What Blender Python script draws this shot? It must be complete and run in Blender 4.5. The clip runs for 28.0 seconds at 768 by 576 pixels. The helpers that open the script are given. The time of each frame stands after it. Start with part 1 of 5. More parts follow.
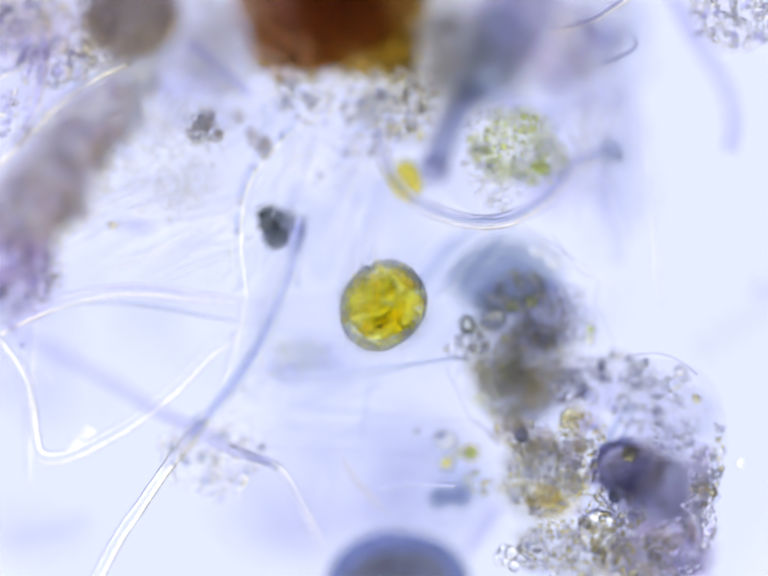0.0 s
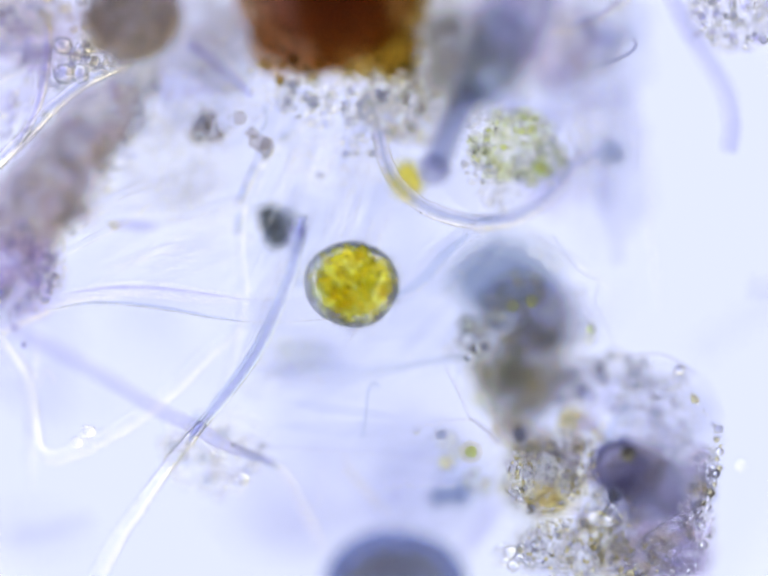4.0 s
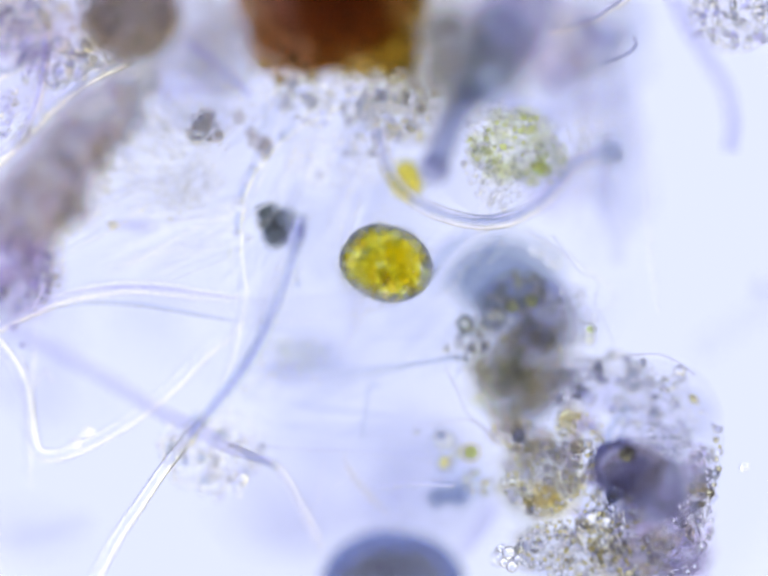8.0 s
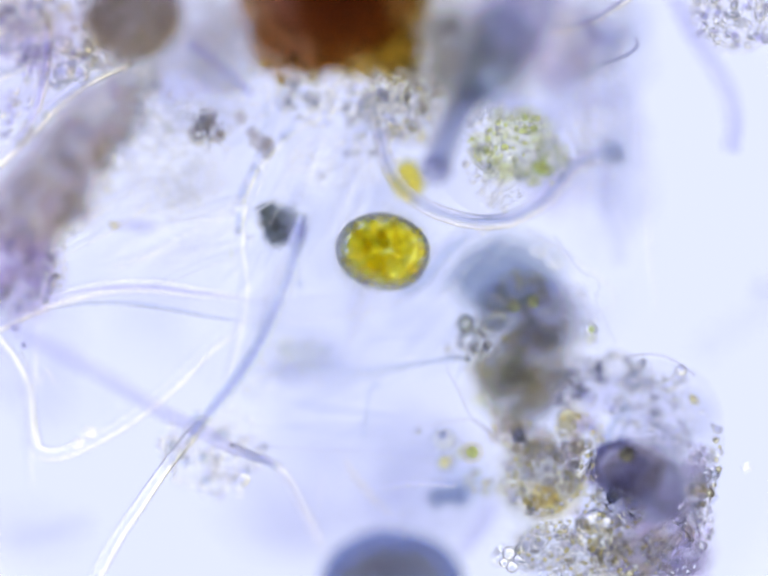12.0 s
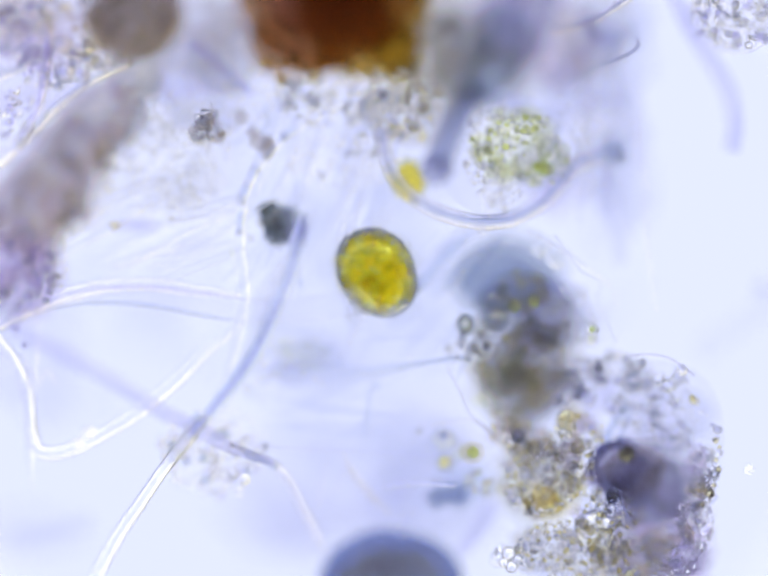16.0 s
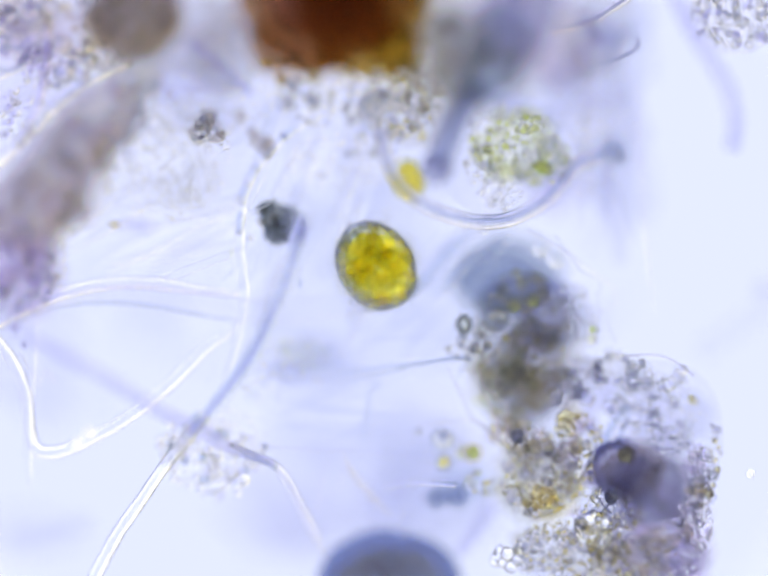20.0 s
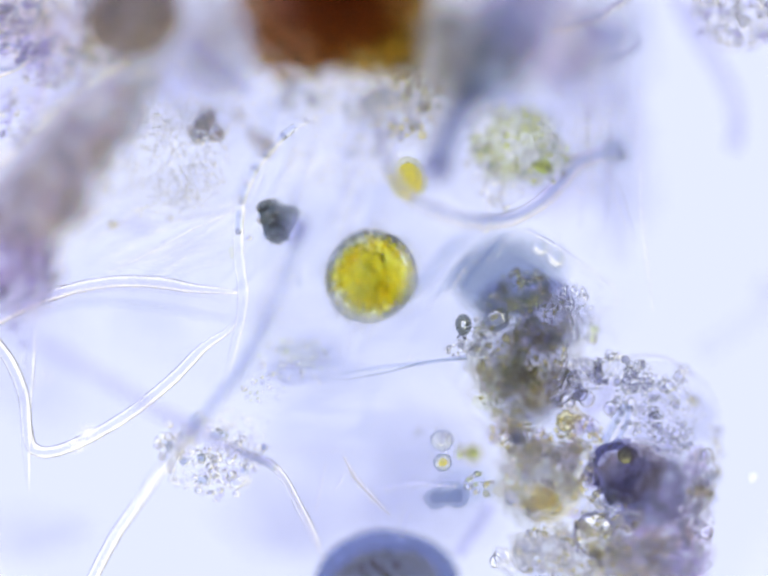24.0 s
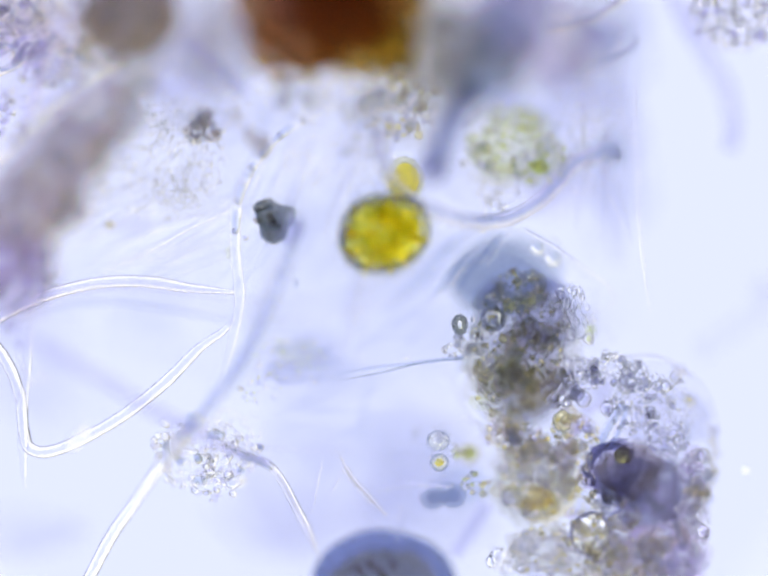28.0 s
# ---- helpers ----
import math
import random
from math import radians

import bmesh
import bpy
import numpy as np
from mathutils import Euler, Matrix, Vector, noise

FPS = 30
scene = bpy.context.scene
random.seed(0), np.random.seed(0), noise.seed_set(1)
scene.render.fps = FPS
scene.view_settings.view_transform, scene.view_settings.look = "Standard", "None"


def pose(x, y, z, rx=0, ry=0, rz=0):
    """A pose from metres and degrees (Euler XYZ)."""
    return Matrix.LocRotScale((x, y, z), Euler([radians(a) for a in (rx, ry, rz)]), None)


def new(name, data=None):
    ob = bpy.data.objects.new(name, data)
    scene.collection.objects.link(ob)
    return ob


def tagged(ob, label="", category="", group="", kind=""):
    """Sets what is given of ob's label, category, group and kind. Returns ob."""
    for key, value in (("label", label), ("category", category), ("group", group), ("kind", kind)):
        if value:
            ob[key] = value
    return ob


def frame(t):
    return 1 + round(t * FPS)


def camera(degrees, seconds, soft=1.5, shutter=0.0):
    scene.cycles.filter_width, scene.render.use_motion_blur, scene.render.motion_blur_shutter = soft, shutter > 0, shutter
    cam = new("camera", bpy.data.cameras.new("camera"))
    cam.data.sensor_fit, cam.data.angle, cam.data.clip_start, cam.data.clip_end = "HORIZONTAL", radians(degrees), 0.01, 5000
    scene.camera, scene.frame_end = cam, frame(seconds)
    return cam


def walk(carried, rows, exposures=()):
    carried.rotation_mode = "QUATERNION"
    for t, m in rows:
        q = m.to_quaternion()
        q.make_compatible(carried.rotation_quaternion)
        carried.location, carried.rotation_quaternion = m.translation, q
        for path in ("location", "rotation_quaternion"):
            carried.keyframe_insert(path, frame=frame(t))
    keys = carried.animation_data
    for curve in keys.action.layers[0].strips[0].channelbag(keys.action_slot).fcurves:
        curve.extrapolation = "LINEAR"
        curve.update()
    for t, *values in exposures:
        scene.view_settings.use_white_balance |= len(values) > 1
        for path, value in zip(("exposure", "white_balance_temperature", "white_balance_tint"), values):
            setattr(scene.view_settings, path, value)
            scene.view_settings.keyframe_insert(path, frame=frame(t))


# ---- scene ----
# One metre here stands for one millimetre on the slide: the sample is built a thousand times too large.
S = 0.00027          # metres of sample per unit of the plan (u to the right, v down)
D = 4.04             # from the lens to its plane of sharpness
U = 0.028            # one step of the focus knob


def spot(u, v, z=0.0):
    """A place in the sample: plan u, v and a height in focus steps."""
    k = 1 - z * U / D
    return Vector(((u - 784) * S * k, (588 - v) * S * k, z * U))


cam = camera(6.0, 28.0, soft=2.5)
cam.data.dof.use_dof = True
cam.data.dof.focus_distance = D
cam.data.dof.aperture_fstop = 0.476


def lens(f, du=0.0, dv=0.0):
    """The camera looks straight down; f is the height of the sharp plane in focus steps."""
    return pose(du * S, -dv * S, D + f * U)


walk(cam, [
    (0.0, lens(-0.15, 2)), (0.2, lens(-0.4, 3)), (0.4, lens(-0.8, 4)), (0.6, lens(-1.05, 4)), (0.8, lens(-1.1, 3)),
    (1.0, lens(-0.2, 3)), (1.2, lens(1.0, 0)), (1.4, lens(1.1, 0)), (1.6, lens(0.9, 1)), (1.8, lens(0.6, 1)),
    (2.0, lens(0.55, 1)), (3.0, lens(0.5, 1)), (3.5, lens(0.45, 1)), (4.5, lens(0.35, 1)), (5.5, lens(0.25, 1)),
    (6.0, lens(0.35, 1)), (7.0, lens(0.4, 1)), (7.2, lens(0.6, 0)), (7.5, lens(1.1, -1)), (7.7, lens(0.6, 0)),
    (8.0, lens(0.0, 2)), (9.0, lens(0.0, 1)), (12.0, lens(0.05, -1)), (12.5, lens(0.08, -3)), (14.5, lens(0.0, -3)),
    (17.0, lens(-0.02, -2)), (19.0, lens(0.05, -2)), (19.5, lens(0.08, -2)), (19.7, lens(0.2, -2)), (20.0, lens(-0.2, -2)),
    (20.2, lens(-1.25, 0)), (20.5, lens(-1.0, 0)), (21.0, lens(-0.92, 0)), (21.5, lens(-0.9, 0)), (23.5, lens(-0.85, -2)),
    (25.0, lens(-0.85, -2)), (25.3, lens(-0.85, 4)), (26.0, lens(-0.85, 5)), (28.0, lens(-0.85, 5))])

# ---- light: the lamp under the stage and an added, unseen glowing ring round it ----
scene.cycles.transparent_max_bounces = 48
scene.cycles.transmission_bounces = 24
scene.cycles.max_bounces = 32
world = bpy.data.worlds.new("dim_room")
world.use_nodes = True
world.node_tree.nodes["Background"].inputs[0].default_value = (0.55, 0.6, 1.0, 1)
world.node_tree.nodes["Background"].inputs[1].default_value = 0.12
scene.world = world


def glow(name, colour, strength):
    m = bpy.data.materials.new(name)
    m.use_nodes = True
    nt = m.node_tree
    nt.nodes.clear()
    e, o = nt.nodes.new("ShaderNodeEmission"), nt.nodes.new("ShaderNodeOutputMaterial")
    e.inputs[0].default_value, e.inputs[1].default_value = (*colour, 1), strength
    nt.links.new(e.outputs[0], o.inputs[0])
    return m


def two_sided_glow(name, warm, cold, strength):
    """An added glow running from a warm side to a blue side, to colour the bent light."""
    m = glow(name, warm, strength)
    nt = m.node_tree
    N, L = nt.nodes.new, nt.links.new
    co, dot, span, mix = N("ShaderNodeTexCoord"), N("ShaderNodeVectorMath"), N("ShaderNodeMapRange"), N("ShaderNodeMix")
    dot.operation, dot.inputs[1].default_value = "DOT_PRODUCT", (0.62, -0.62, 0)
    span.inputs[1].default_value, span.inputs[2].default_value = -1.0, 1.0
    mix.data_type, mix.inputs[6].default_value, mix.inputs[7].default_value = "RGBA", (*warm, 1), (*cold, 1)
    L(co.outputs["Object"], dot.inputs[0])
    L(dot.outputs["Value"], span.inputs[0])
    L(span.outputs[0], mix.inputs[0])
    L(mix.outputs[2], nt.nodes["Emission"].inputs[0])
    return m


FIELD = glow("lamp_field", (0.722, 0.772, 1.0), 1.12)
EDGE_GLOW = two_sided_glow("added_edge_glow", (1.0, 0.95, 0.62), (0.70, 0.74, 1.0), 2.5)


# ---- materials ----
def tissue(name, tint, ior=1.05, bend=0.4, rough=0.1, vary=0.25, grain=900.0):
    """Wet living or dead matter seen against the light: it soaks up light on the way through, bends part of it, and scatters a little.
    tint: what is left of white light after one body."""
    m = bpy.data.materials.new(name)
    m.use_nodes = True
    nt = m.node_tree
    nt.nodes.clear()
    N, L = nt.nodes.new, nt.links.new
    out, co, info = N("ShaderNodeOutputMaterial"), N("ShaderNodeTexCoord"), N("ShaderNodeObjectInfo")
    fine, coarse = N("ShaderNodeTexNoise"), N("ShaderNodeTexNoise")
    fine.inputs["Scale"].default_value, coarse.inputs["Scale"].default_value = grain, grain / 7
    fine.inputs["Detail"].default_value = 3
    for n in (fine, coarse):
        L(co.outputs["Object"], n.inputs["Vector"])
    add = N("ShaderNodeMath")
    add.operation = "ADD"
    L(fine.outputs[0], add.inputs[0])
    L(coarse.outputs[0], add.inputs[1])
    add2 = N("ShaderNodeMath")
    add2.operation = "MULTIPLY_ADD"
    L(info.outputs["Random"], add2.inputs[0])
    add2.inputs[1].default_value = 0.5
    L(add.outputs[0], add2.inputs[2])
    ramp = N("ShaderNodeMapRange")
    ramp.inputs[1].default_value, ramp.inputs[2].default_value = 0.75, 1.75
    L(add2.outputs[0], ramp.inputs[0])
    mix = N("ShaderNodeMix")
    mix.data_type = "RGBA"
    c = [math.sqrt(max(v, 1e-4)) for v in tint]
    mix.inputs[6].default_value = (*[min(1, v ** (1 - vary)) for v in c], 1)
    mix.inputs[7].default_value = (*[v ** (1 + vary) for v in c], 1)
    L(ramp.outputs[0], mix.inputs[0])
    t, sh = N("ShaderNodeBsdfTransparent"), N("ShaderNodeMixShader")
    bump = N("ShaderNodeBump")
    bump.inputs["Strength"].default_value, bump.inputs["Distance"].default_value = 0.25, 0.0006
    L(fine.outputs[0], bump.inputs["Height"])
    L(mix.outputs[2], t.inputs[0])

    r = N("ShaderNodeBsdfRefraction")
    L(bump.outputs[0], r.inputs["Normal"])
    r.inputs["Roughness"].default_value, r.inputs["IOR"].default_value = rough, ior
    L(mix.outputs[2], r.inputs[0])
    sh.inputs[0].default_value = bend
    L(t.outputs[0], sh.inputs[1])
    L(r.outputs[0], sh.inputs[2])
    L(sh.outputs[0], out.inputs[0])
    return m


CLEAR = tissue("clear_hypha", (0.955, 0.955, 1.0), ior=1.18, bend=0.62, rough=0.2, vary=0.3, grain=300)
LUCENT = tissue("lucent_hypha", (0.97, 0.97, 1.0), ior=1.11, bend=0.65, rough=0.12, vary=0.1, grain=300)
FAINT = tissue("faint_fibre", (0.95, 0.95, 0.98), ior=1.15, bend=0.28, rough=0.2, vary=0.3, grain=300)
VIOLET = tissue("violet_thread", (0.80, 0.79, 0.93), ior=1.05, bend=0.3, vary=0.15, grain=200)
STEEL = tissue("steel_blue_thread", (0.75, 0.79, 0.88), ior=1.1, bend=0.6, rough=0.15, vary=0.2, grain=200)
GLASSY = tissue("glassy_grain", (0.97, 0.97, 1.0), ior=1.2, bend=0.55, rough=0.12, vary=0.5, grain=500)
BUBBLE = tissue("bright_bubble", (1.0, 1.0, 1.0), ior=1.2, bend=0.6, rough=0.15, vary=0.1, grain=100)
GREY = tissue("grey_grain", (0.70, 0.71, 0.82), ior=1.2, bend=0.5, vary=0.5, grain=500)
BROWN = tissue("brown_grain", (0.80, 0.78, 0.74), ior=1.18, bend=0.45, vary=0.6, grain=500)
OCHRE = tissue("ochre_grain", (0.89, 0.845, 0.58), ior=1.22, bend=0.55, vary=0.5, grain=500)
GREEN = tissue("green_grain", (0.84, 0.87, 0.50), ior=1.22, bend=0.55, vary=0.5, grain=500)
SLATE = tissue("slate_mass", (0.63, 0.67, 0.745), ior=1.05, bend=0.3, vary=0.35, grain=160)
DUSK = tissue("brown_violet_mass", (0.90, 0.868, 0.925), ior=1.05, bend=0.08, vary=1.0, grain=260)
TAN = tissue("tan_mass", (0.895, 0.885, 0.87), ior=1.05, bend=0.08, vary=0.8, grain=220)
UMBER = tissue("umber_mass", (0.70, 0.66, 0.63), ior=1.05, bend=0.3, vary=0.4, grain=200)
HAZE = tissue("haze_mass", (0.90, 0.905, 0.95), ior=1.02, bend=0.08, vary=0.8, grain=150)
RUST = tissue("rust_mass", (0.56, 0.38, 0.22), ior=1.05, bend=0.3, vary=0.6, grain=220)
RUSTCORE = tissue("rust_core", (0.80, 0.72, 0.84), ior=1.03, bend=0.2, vary=0.5, grain=160)
OLIVE = tissue("olive_mass", (0.55, 0.42, 0.13), ior=1.05, bend=0.3, vary=0.3, grain=160)
CHAR = tissue("dark_flake", (0.20, 0.22, 0.215), ior=1.03, bend=0.1, vary=0.45, grain=300)
INKY = tissue("ink_blue_shell", (0.17, 0.205, 0.37), ior=1.08, bend=0.4, rough=0.2, vary=0.12, grain=100)
MAUVE = tissue("mauve_core", (0.92, 0.80, 0.56), ior=1.03, bend=0.3, vary=0.4, grain=200)
WALL = tissue("cell_wall_clear", (0.92, 0.935, 0.97), ior=1.24, bend=0.5, rough=0.12, vary=0.15, grain=150)
SAP = tissue("yellow_sap", (1.0, 0.975, 0.28), ior=1.02, bend=0.2, vary=0.5, grain=350)
CHLORO = tissue("chloroplast", (0.975, 0.88, 0.26), ior=1.06, bend=0.3, rough=0.1, vary=0.6, grain=400)
SPORE = tissue("yellow_spore", (0.99, 0.87, 0.18), ior=1.08, bend=0.6, rough=0.15, vary=0.3, grain=300)
SPOREWALL = tissue("spore_wall", (0.72, 0.70, 0.44), ior=1.08, bend=0.35, rough=0.2, vary=0.7, grain=500)
DARKBLUE = tissue("dark_blue_mass", (0.54, 0.54, 0.67), ior=1.06, bend=0.3, vary=0.6, grain=240)
MOSS = tissue("moss_mass", (0.94, 0.945, 0.83), ior=1.05, bend=0.08, vary=0.9, grain=260)
DROP = tissue("oil_drop", (1.0, 0.97, 0.45), ior=1.12, bend=0.97, rough=0.05, vary=0.15, grain=300)
AMBER = tissue("amber_mass", (0.92, 0.885, 0.76), ior=1.05, bend=0.08, vary=0.6, grain=220)
SOOT = tissue("soot_mass", (0.46, 0.42, 0.41), ior=1.05, bend=0.3, vary=0.45, grain=260)
PLUM = tissue("plum_mass", (0.80, 0.80, 0.845), ior=1.05, bend=0.08, vary=0.7, grain=220)
VEIL = tissue("violet_veil", (0.935, 0.935, 0.97), ior=1.01, bend=0.08, vary=0.6, grain=100)
BRIGHT = tissue("bright_drop", (1.0, 1.0, 1.0), ior=1.10, bend=0.9, rough=0.2, vary=0.1, grain=100)
RIMDOT = tissue("rim_granule", (0.82, 0.87, 0.74), ior=1.25, bend=0.6, vary=0.6, grain=400)
CORTEX = tissue("cell_cortex", (0.93, 0.94, 0.925), ior=1.03, bend=0.2, vary=0.6, grain=500)
HEART = tissue("cell_heart", (1.0, 0.985, 0.8), ior=1.02, bend=0.2, vary=0.7, grain=300)
RINGED = tissue("dark_rimmed_cell", (0.94, 0.95, 0.995), ior=1.22, bend=0.66, rough=0.07, vary=0.4, grain=400)
SOFT = tissue("soft_slime", (0.97, 0.97, 0.99), ior=1.1, bend=0.35, rough=0.2, vary=0.4, grain=200)
PALEBLUE = tissue("pale_blue_body", (0.80, 0.84, 0.91), ior=1.04, bend=0.2, vary=0.4, grain=200)
BLOTCH = tissue("slime_and_haze", (0.95, 0.955, 0.98), ior=1.03, bend=0.25, vary=0.9, grain=120)
CELLRIM = tissue("bright_cell", (0.97, 0.97, 0.86), ior=1.1, bend=0.7, rough=0.1, vary=0.2, grain=200)
MOSSGRAIN = tissue("olive_grain", (0.66, 0.68, 0.55), ior=1.18, bend=0.45, vary=0.6, grain=400)
DRAB = tissue("drab_mass", (0.84, 0.84, 0.80), ior=1.05, bend=0.08, vary=0.8, grain=260)
MOSSGOLD = tissue("golden_mass", (0.92, 0.865, 0.68), ior=1.05, bend=0.3, vary=0.8, grain=300)
HALO = tissue("bright_walled_hypha", (0.95, 0.94, 1.0), ior=1.18, bend=0.65, rough=0.17, vary=0.3, grain=300)
SPRIG = tissue("green_filling", (0.76, 0.83, 0.36), ior=1.03, bend=0.1, vary=0.8, grain=500)
BARK = tissue("bark_brown_mass", (0.90, 0.88, 0.885), ior=1.05, bend=0.08, vary=0.5, grain=300)
LILAC = tissue("lilac_film", (0.935, 0.925, 0.97), ior=1.03, bend=0.08, vary=0.8, grain=200)
RODVIOLET = tissue("rod_violet", (0.75, 0.745, 0.90), ior=1.05, bend=0.3, vary=0.15, grain=200)
TUBE = tissue("dull_tube", (0.79, 0.78, 0.84), ior=1.14, bend=0.45, rough=0.12, vary=0.3, grain=250)
GLASS = tissue("slide_glass", (0.99, 0.99, 1.0), ior=1.0, bend=0.0, vary=0.1, grain=60)


# ---- building ----
def mesh_of(name, verts, faces, material, smooth=True):
    me = bpy.data.meshes.new(name)
    me.from_pydata([tuple(v) for v in verts], [], faces)
    if smooth:
        me.polygons.foreach_set("use_smooth", [True] * len(me.polygons))
    me.materials.append(material)
    me.update()
    return me


def ball(sub):
    bm = bmesh.new()
    bmesh.ops.create_icosphere(bm, subdivisions=sub, radius=1)
    bm.verts.ensure_lookup_table()
    v = np.array([p.co[:] for p in bm.verts])
    f = [[q.index for q in p.verts] for p in bm.faces]
    bm.free()
    return v, f


BALLS = {n: ball(n) for n in (1, 2, 3, 4)}


def lump_verts(sub, seed, rough, freq=1.6, fine=0.0):
    v, f = BALLS[sub]
    out = []
    for p in v:
        q = Vector(p)
        k = 1 + rough * noise.noise(q * freq + Vector((seed * 7.1, seed * 3.3, 0.5)))
        if fine:
            k += fine * noise.noise(q * freq * 4 + Vector((seed * 1.7, 2.2, seed * 5.3)))
        out.append(q * k)
    return np.array([p[:] for p in out]), f


def thing(name, at, label, category, group="", kind=""):
    ob = new(name)
    ob.location = at
    ob.empty_display_size = 0.01
    return tagged(ob, label, category, group, kind)


def put(name, me, parent, at, size=(1, 1, 1), turn=(0, 0, 0), label=""):
    """A part at a place of the sample, under its thing."""
    ob = new(name, me)
    ob.parent = parent
    base = parent.location.copy()
    if parent.parent:
        base += parent.parent.location
    ob.location = Vector(at) - base
    ob.scale = size
    ob.rotation_euler = turn
    return tagged(ob, label)


def lump(name, u, v, z, ru, rv, rz, material, seed, rough=0.25, sub=4, fine=0.08, parent=None, turn=0.0, label=""):
    """An uneven rounded body of its own mesh."""
    vs, f = lump_verts(sub, seed, rough, fine=fine)
    vs = vs * np.array((ru, rv, rz)) * S
    me = mesh_of(name, vs, f, material)
    if parent is not None:
        return put(name, me, parent, spot(u, v, z), turn=(0, 0, radians(turn)), label=label)
    ob = new(name, me)
    ob.location = spot(u, v, z)
    ob.rotation_euler = (0, 0, radians(turn))
    return ob


GRAINS = {}


def grain_mesh(material, i, sub=2):
    uneven = 0.14 if material.name in ("chloroplast", "oil_drop", "rim_granule", "green_grain", "bright_drop", "dark_rimmed_cell", "glassy_grain") else 0.3
    key = (material.name, i % 5, sub)
    if key not in GRAINS:
        vs, f = lump_verts(sub, i % 5 + 2, uneven, 1.4)
        GRAINS[key] = mesh_of("grain", vs, f, material)
    return GRAINS[key]


def inside(rng, e):
    """A random place in an ellipse (u, v, ru, rv, z, spread of z)."""
    while True:
        a, b = rng.uniform(-1, 1), rng.uniform(-1, 1)
        if a * a + b * b <= 1:
            return e[0] + a * e[2], e[1] + b * e[3], e[4] + rng.uniform(-1, 1) * e[5]


def grains(parent, n, ellipses, size, materials, seed, name="grain"):
    """n single grains scattered in the ellipses, each a part."""
    rng = random.Random(seed)
    weights = [e[2] * e[3] for e in ellipses]
    for i in range(n):
        u, v, z = inside(rng, rng.choices(ellipses, weights)[0])
        r = rng.uniform(*size) * S
        put(name, grain_mesh(rng.choice(materials), i), parent, spot(u, v, z),
            (r * rng.uniform(0.8, 1.5), r, r * rng.uniform(0.6, 1.1)), [rng.uniform(0, 6.28) for _ in range(3)])


def dust(name, n, ellipses, size, material, seed, parent=None, label="", category="debris"):
    """Grains too small to pick apart, as one mesh."""
    rng = random.Random(seed)
    weights = [e[2] * e[3] for e in ellipses]
    shapes = [lump_verts(2 if size[1] > 4.5 else 1, s, 0.3, 1.6) for s in range(6)]
    base = spot(ellipses[0][0], ellipses[0][1], ellipses[0][4])
    vs, fs, k = [], [], 0
    for i in range(n):
        u, v, z = inside(rng, rng.choices(ellipses, weights)[0])
        p, f = shapes[i % 6]
        r = rng.uniform(*size) * S
        a = rng.uniform(0, 6.28)
        q = p * np.array((r * rng.uniform(0.8, 1.6), r, r))
        q = np.stack((q[:, 0] * math.cos(a) - q[:, 1] * math.sin(a), q[:, 0] * math.sin(a) + q[:, 1] * math.cos(a), q[:, 2]), 1)
        vs.append(q + np.array(spot(u, v, z) - base))
        fs += [[j + k for j in t] for t in f]
        k += len(p)
    me = mesh_of(name, np.concatenate(vs), fs, material)
    if parent is not None:
        return tagged(put(name, me, parent, base), label, kind="stuff")
    ob = new(name, me)
    ob.location = base
    return tagged(ob, label, category, kind="stuff")


def spline(pts, n):
    p = np.array(pts, float)
    p = np.vstack((2 * p[0] - p[1], p, 2 * p[-1] - p[-2]))
    out = []
    for i in range(1, len(p) - 2):
        for k in range(n):
            t = k / n
            a, b, c, d = p[i - 1:i + 3]
            out.append(0.5 * (2 * b + (c - a) * t + (2 * a - 5 * b + 4 * c - d) * t * t + (3 * b - a - 3 * c + d) * t ** 3))
    out.append(p[-2])
    return np.array(out)


def tube_mesh(name, pts, radius, material, taper=(1, 1), flat=1.0, wobble=0.08, seed=0, sides=12, n=8):
    """A thread along the points (u, v, z), its radius in plan units, drawn out at its ends by taper."""
    path = spline(pts, n)
    w = np.array([spot(*p)[:] for p in path])
    base = w[0].copy()
    vs, fs = [], []
    m = len(w)
    for i in range(m):
        d = Vector(w[min(i + 1, m - 1)] - w[max(i - 1, 0)]).normalized()
        side = d.cross(Vector((0, 0, 1))).normalized()
        up = side.cross(d)
        t = i / (m - 1)
        k = taper[0] + (1 - taper[0]) * min(1, t * 4) if t < 0.5 else taper[1] + (1 - taper[1]) * min(1, (1 - t) * 4)
        r = radius * S * k * (1 + wobble * noise.noise(Vector((i * 0.35, seed * 3.7, 0.2))))
        for s in range(sides):
            a = 6.28318 * s / sides
            vs.append(np.array(w[i]) - base + np.array(side) * r * math.cos(a) + np.array(up) * r * flat * math.sin(a))
    for i in range(m - 1):
        for s in range(sides):
            a, b = i * sides + s, i * sides + (s + 1) % sides
            fs.append((a, b, b + sides, a + sides))
    fs.append(tuple(range(sides))[::-1])
    fs.append(tuple(range((m - 1) * sides, m * sides)))
    fs = [tuple(reversed(f)) for f in fs]
    return mesh_of(name, vs, fs, material), Vector(base)


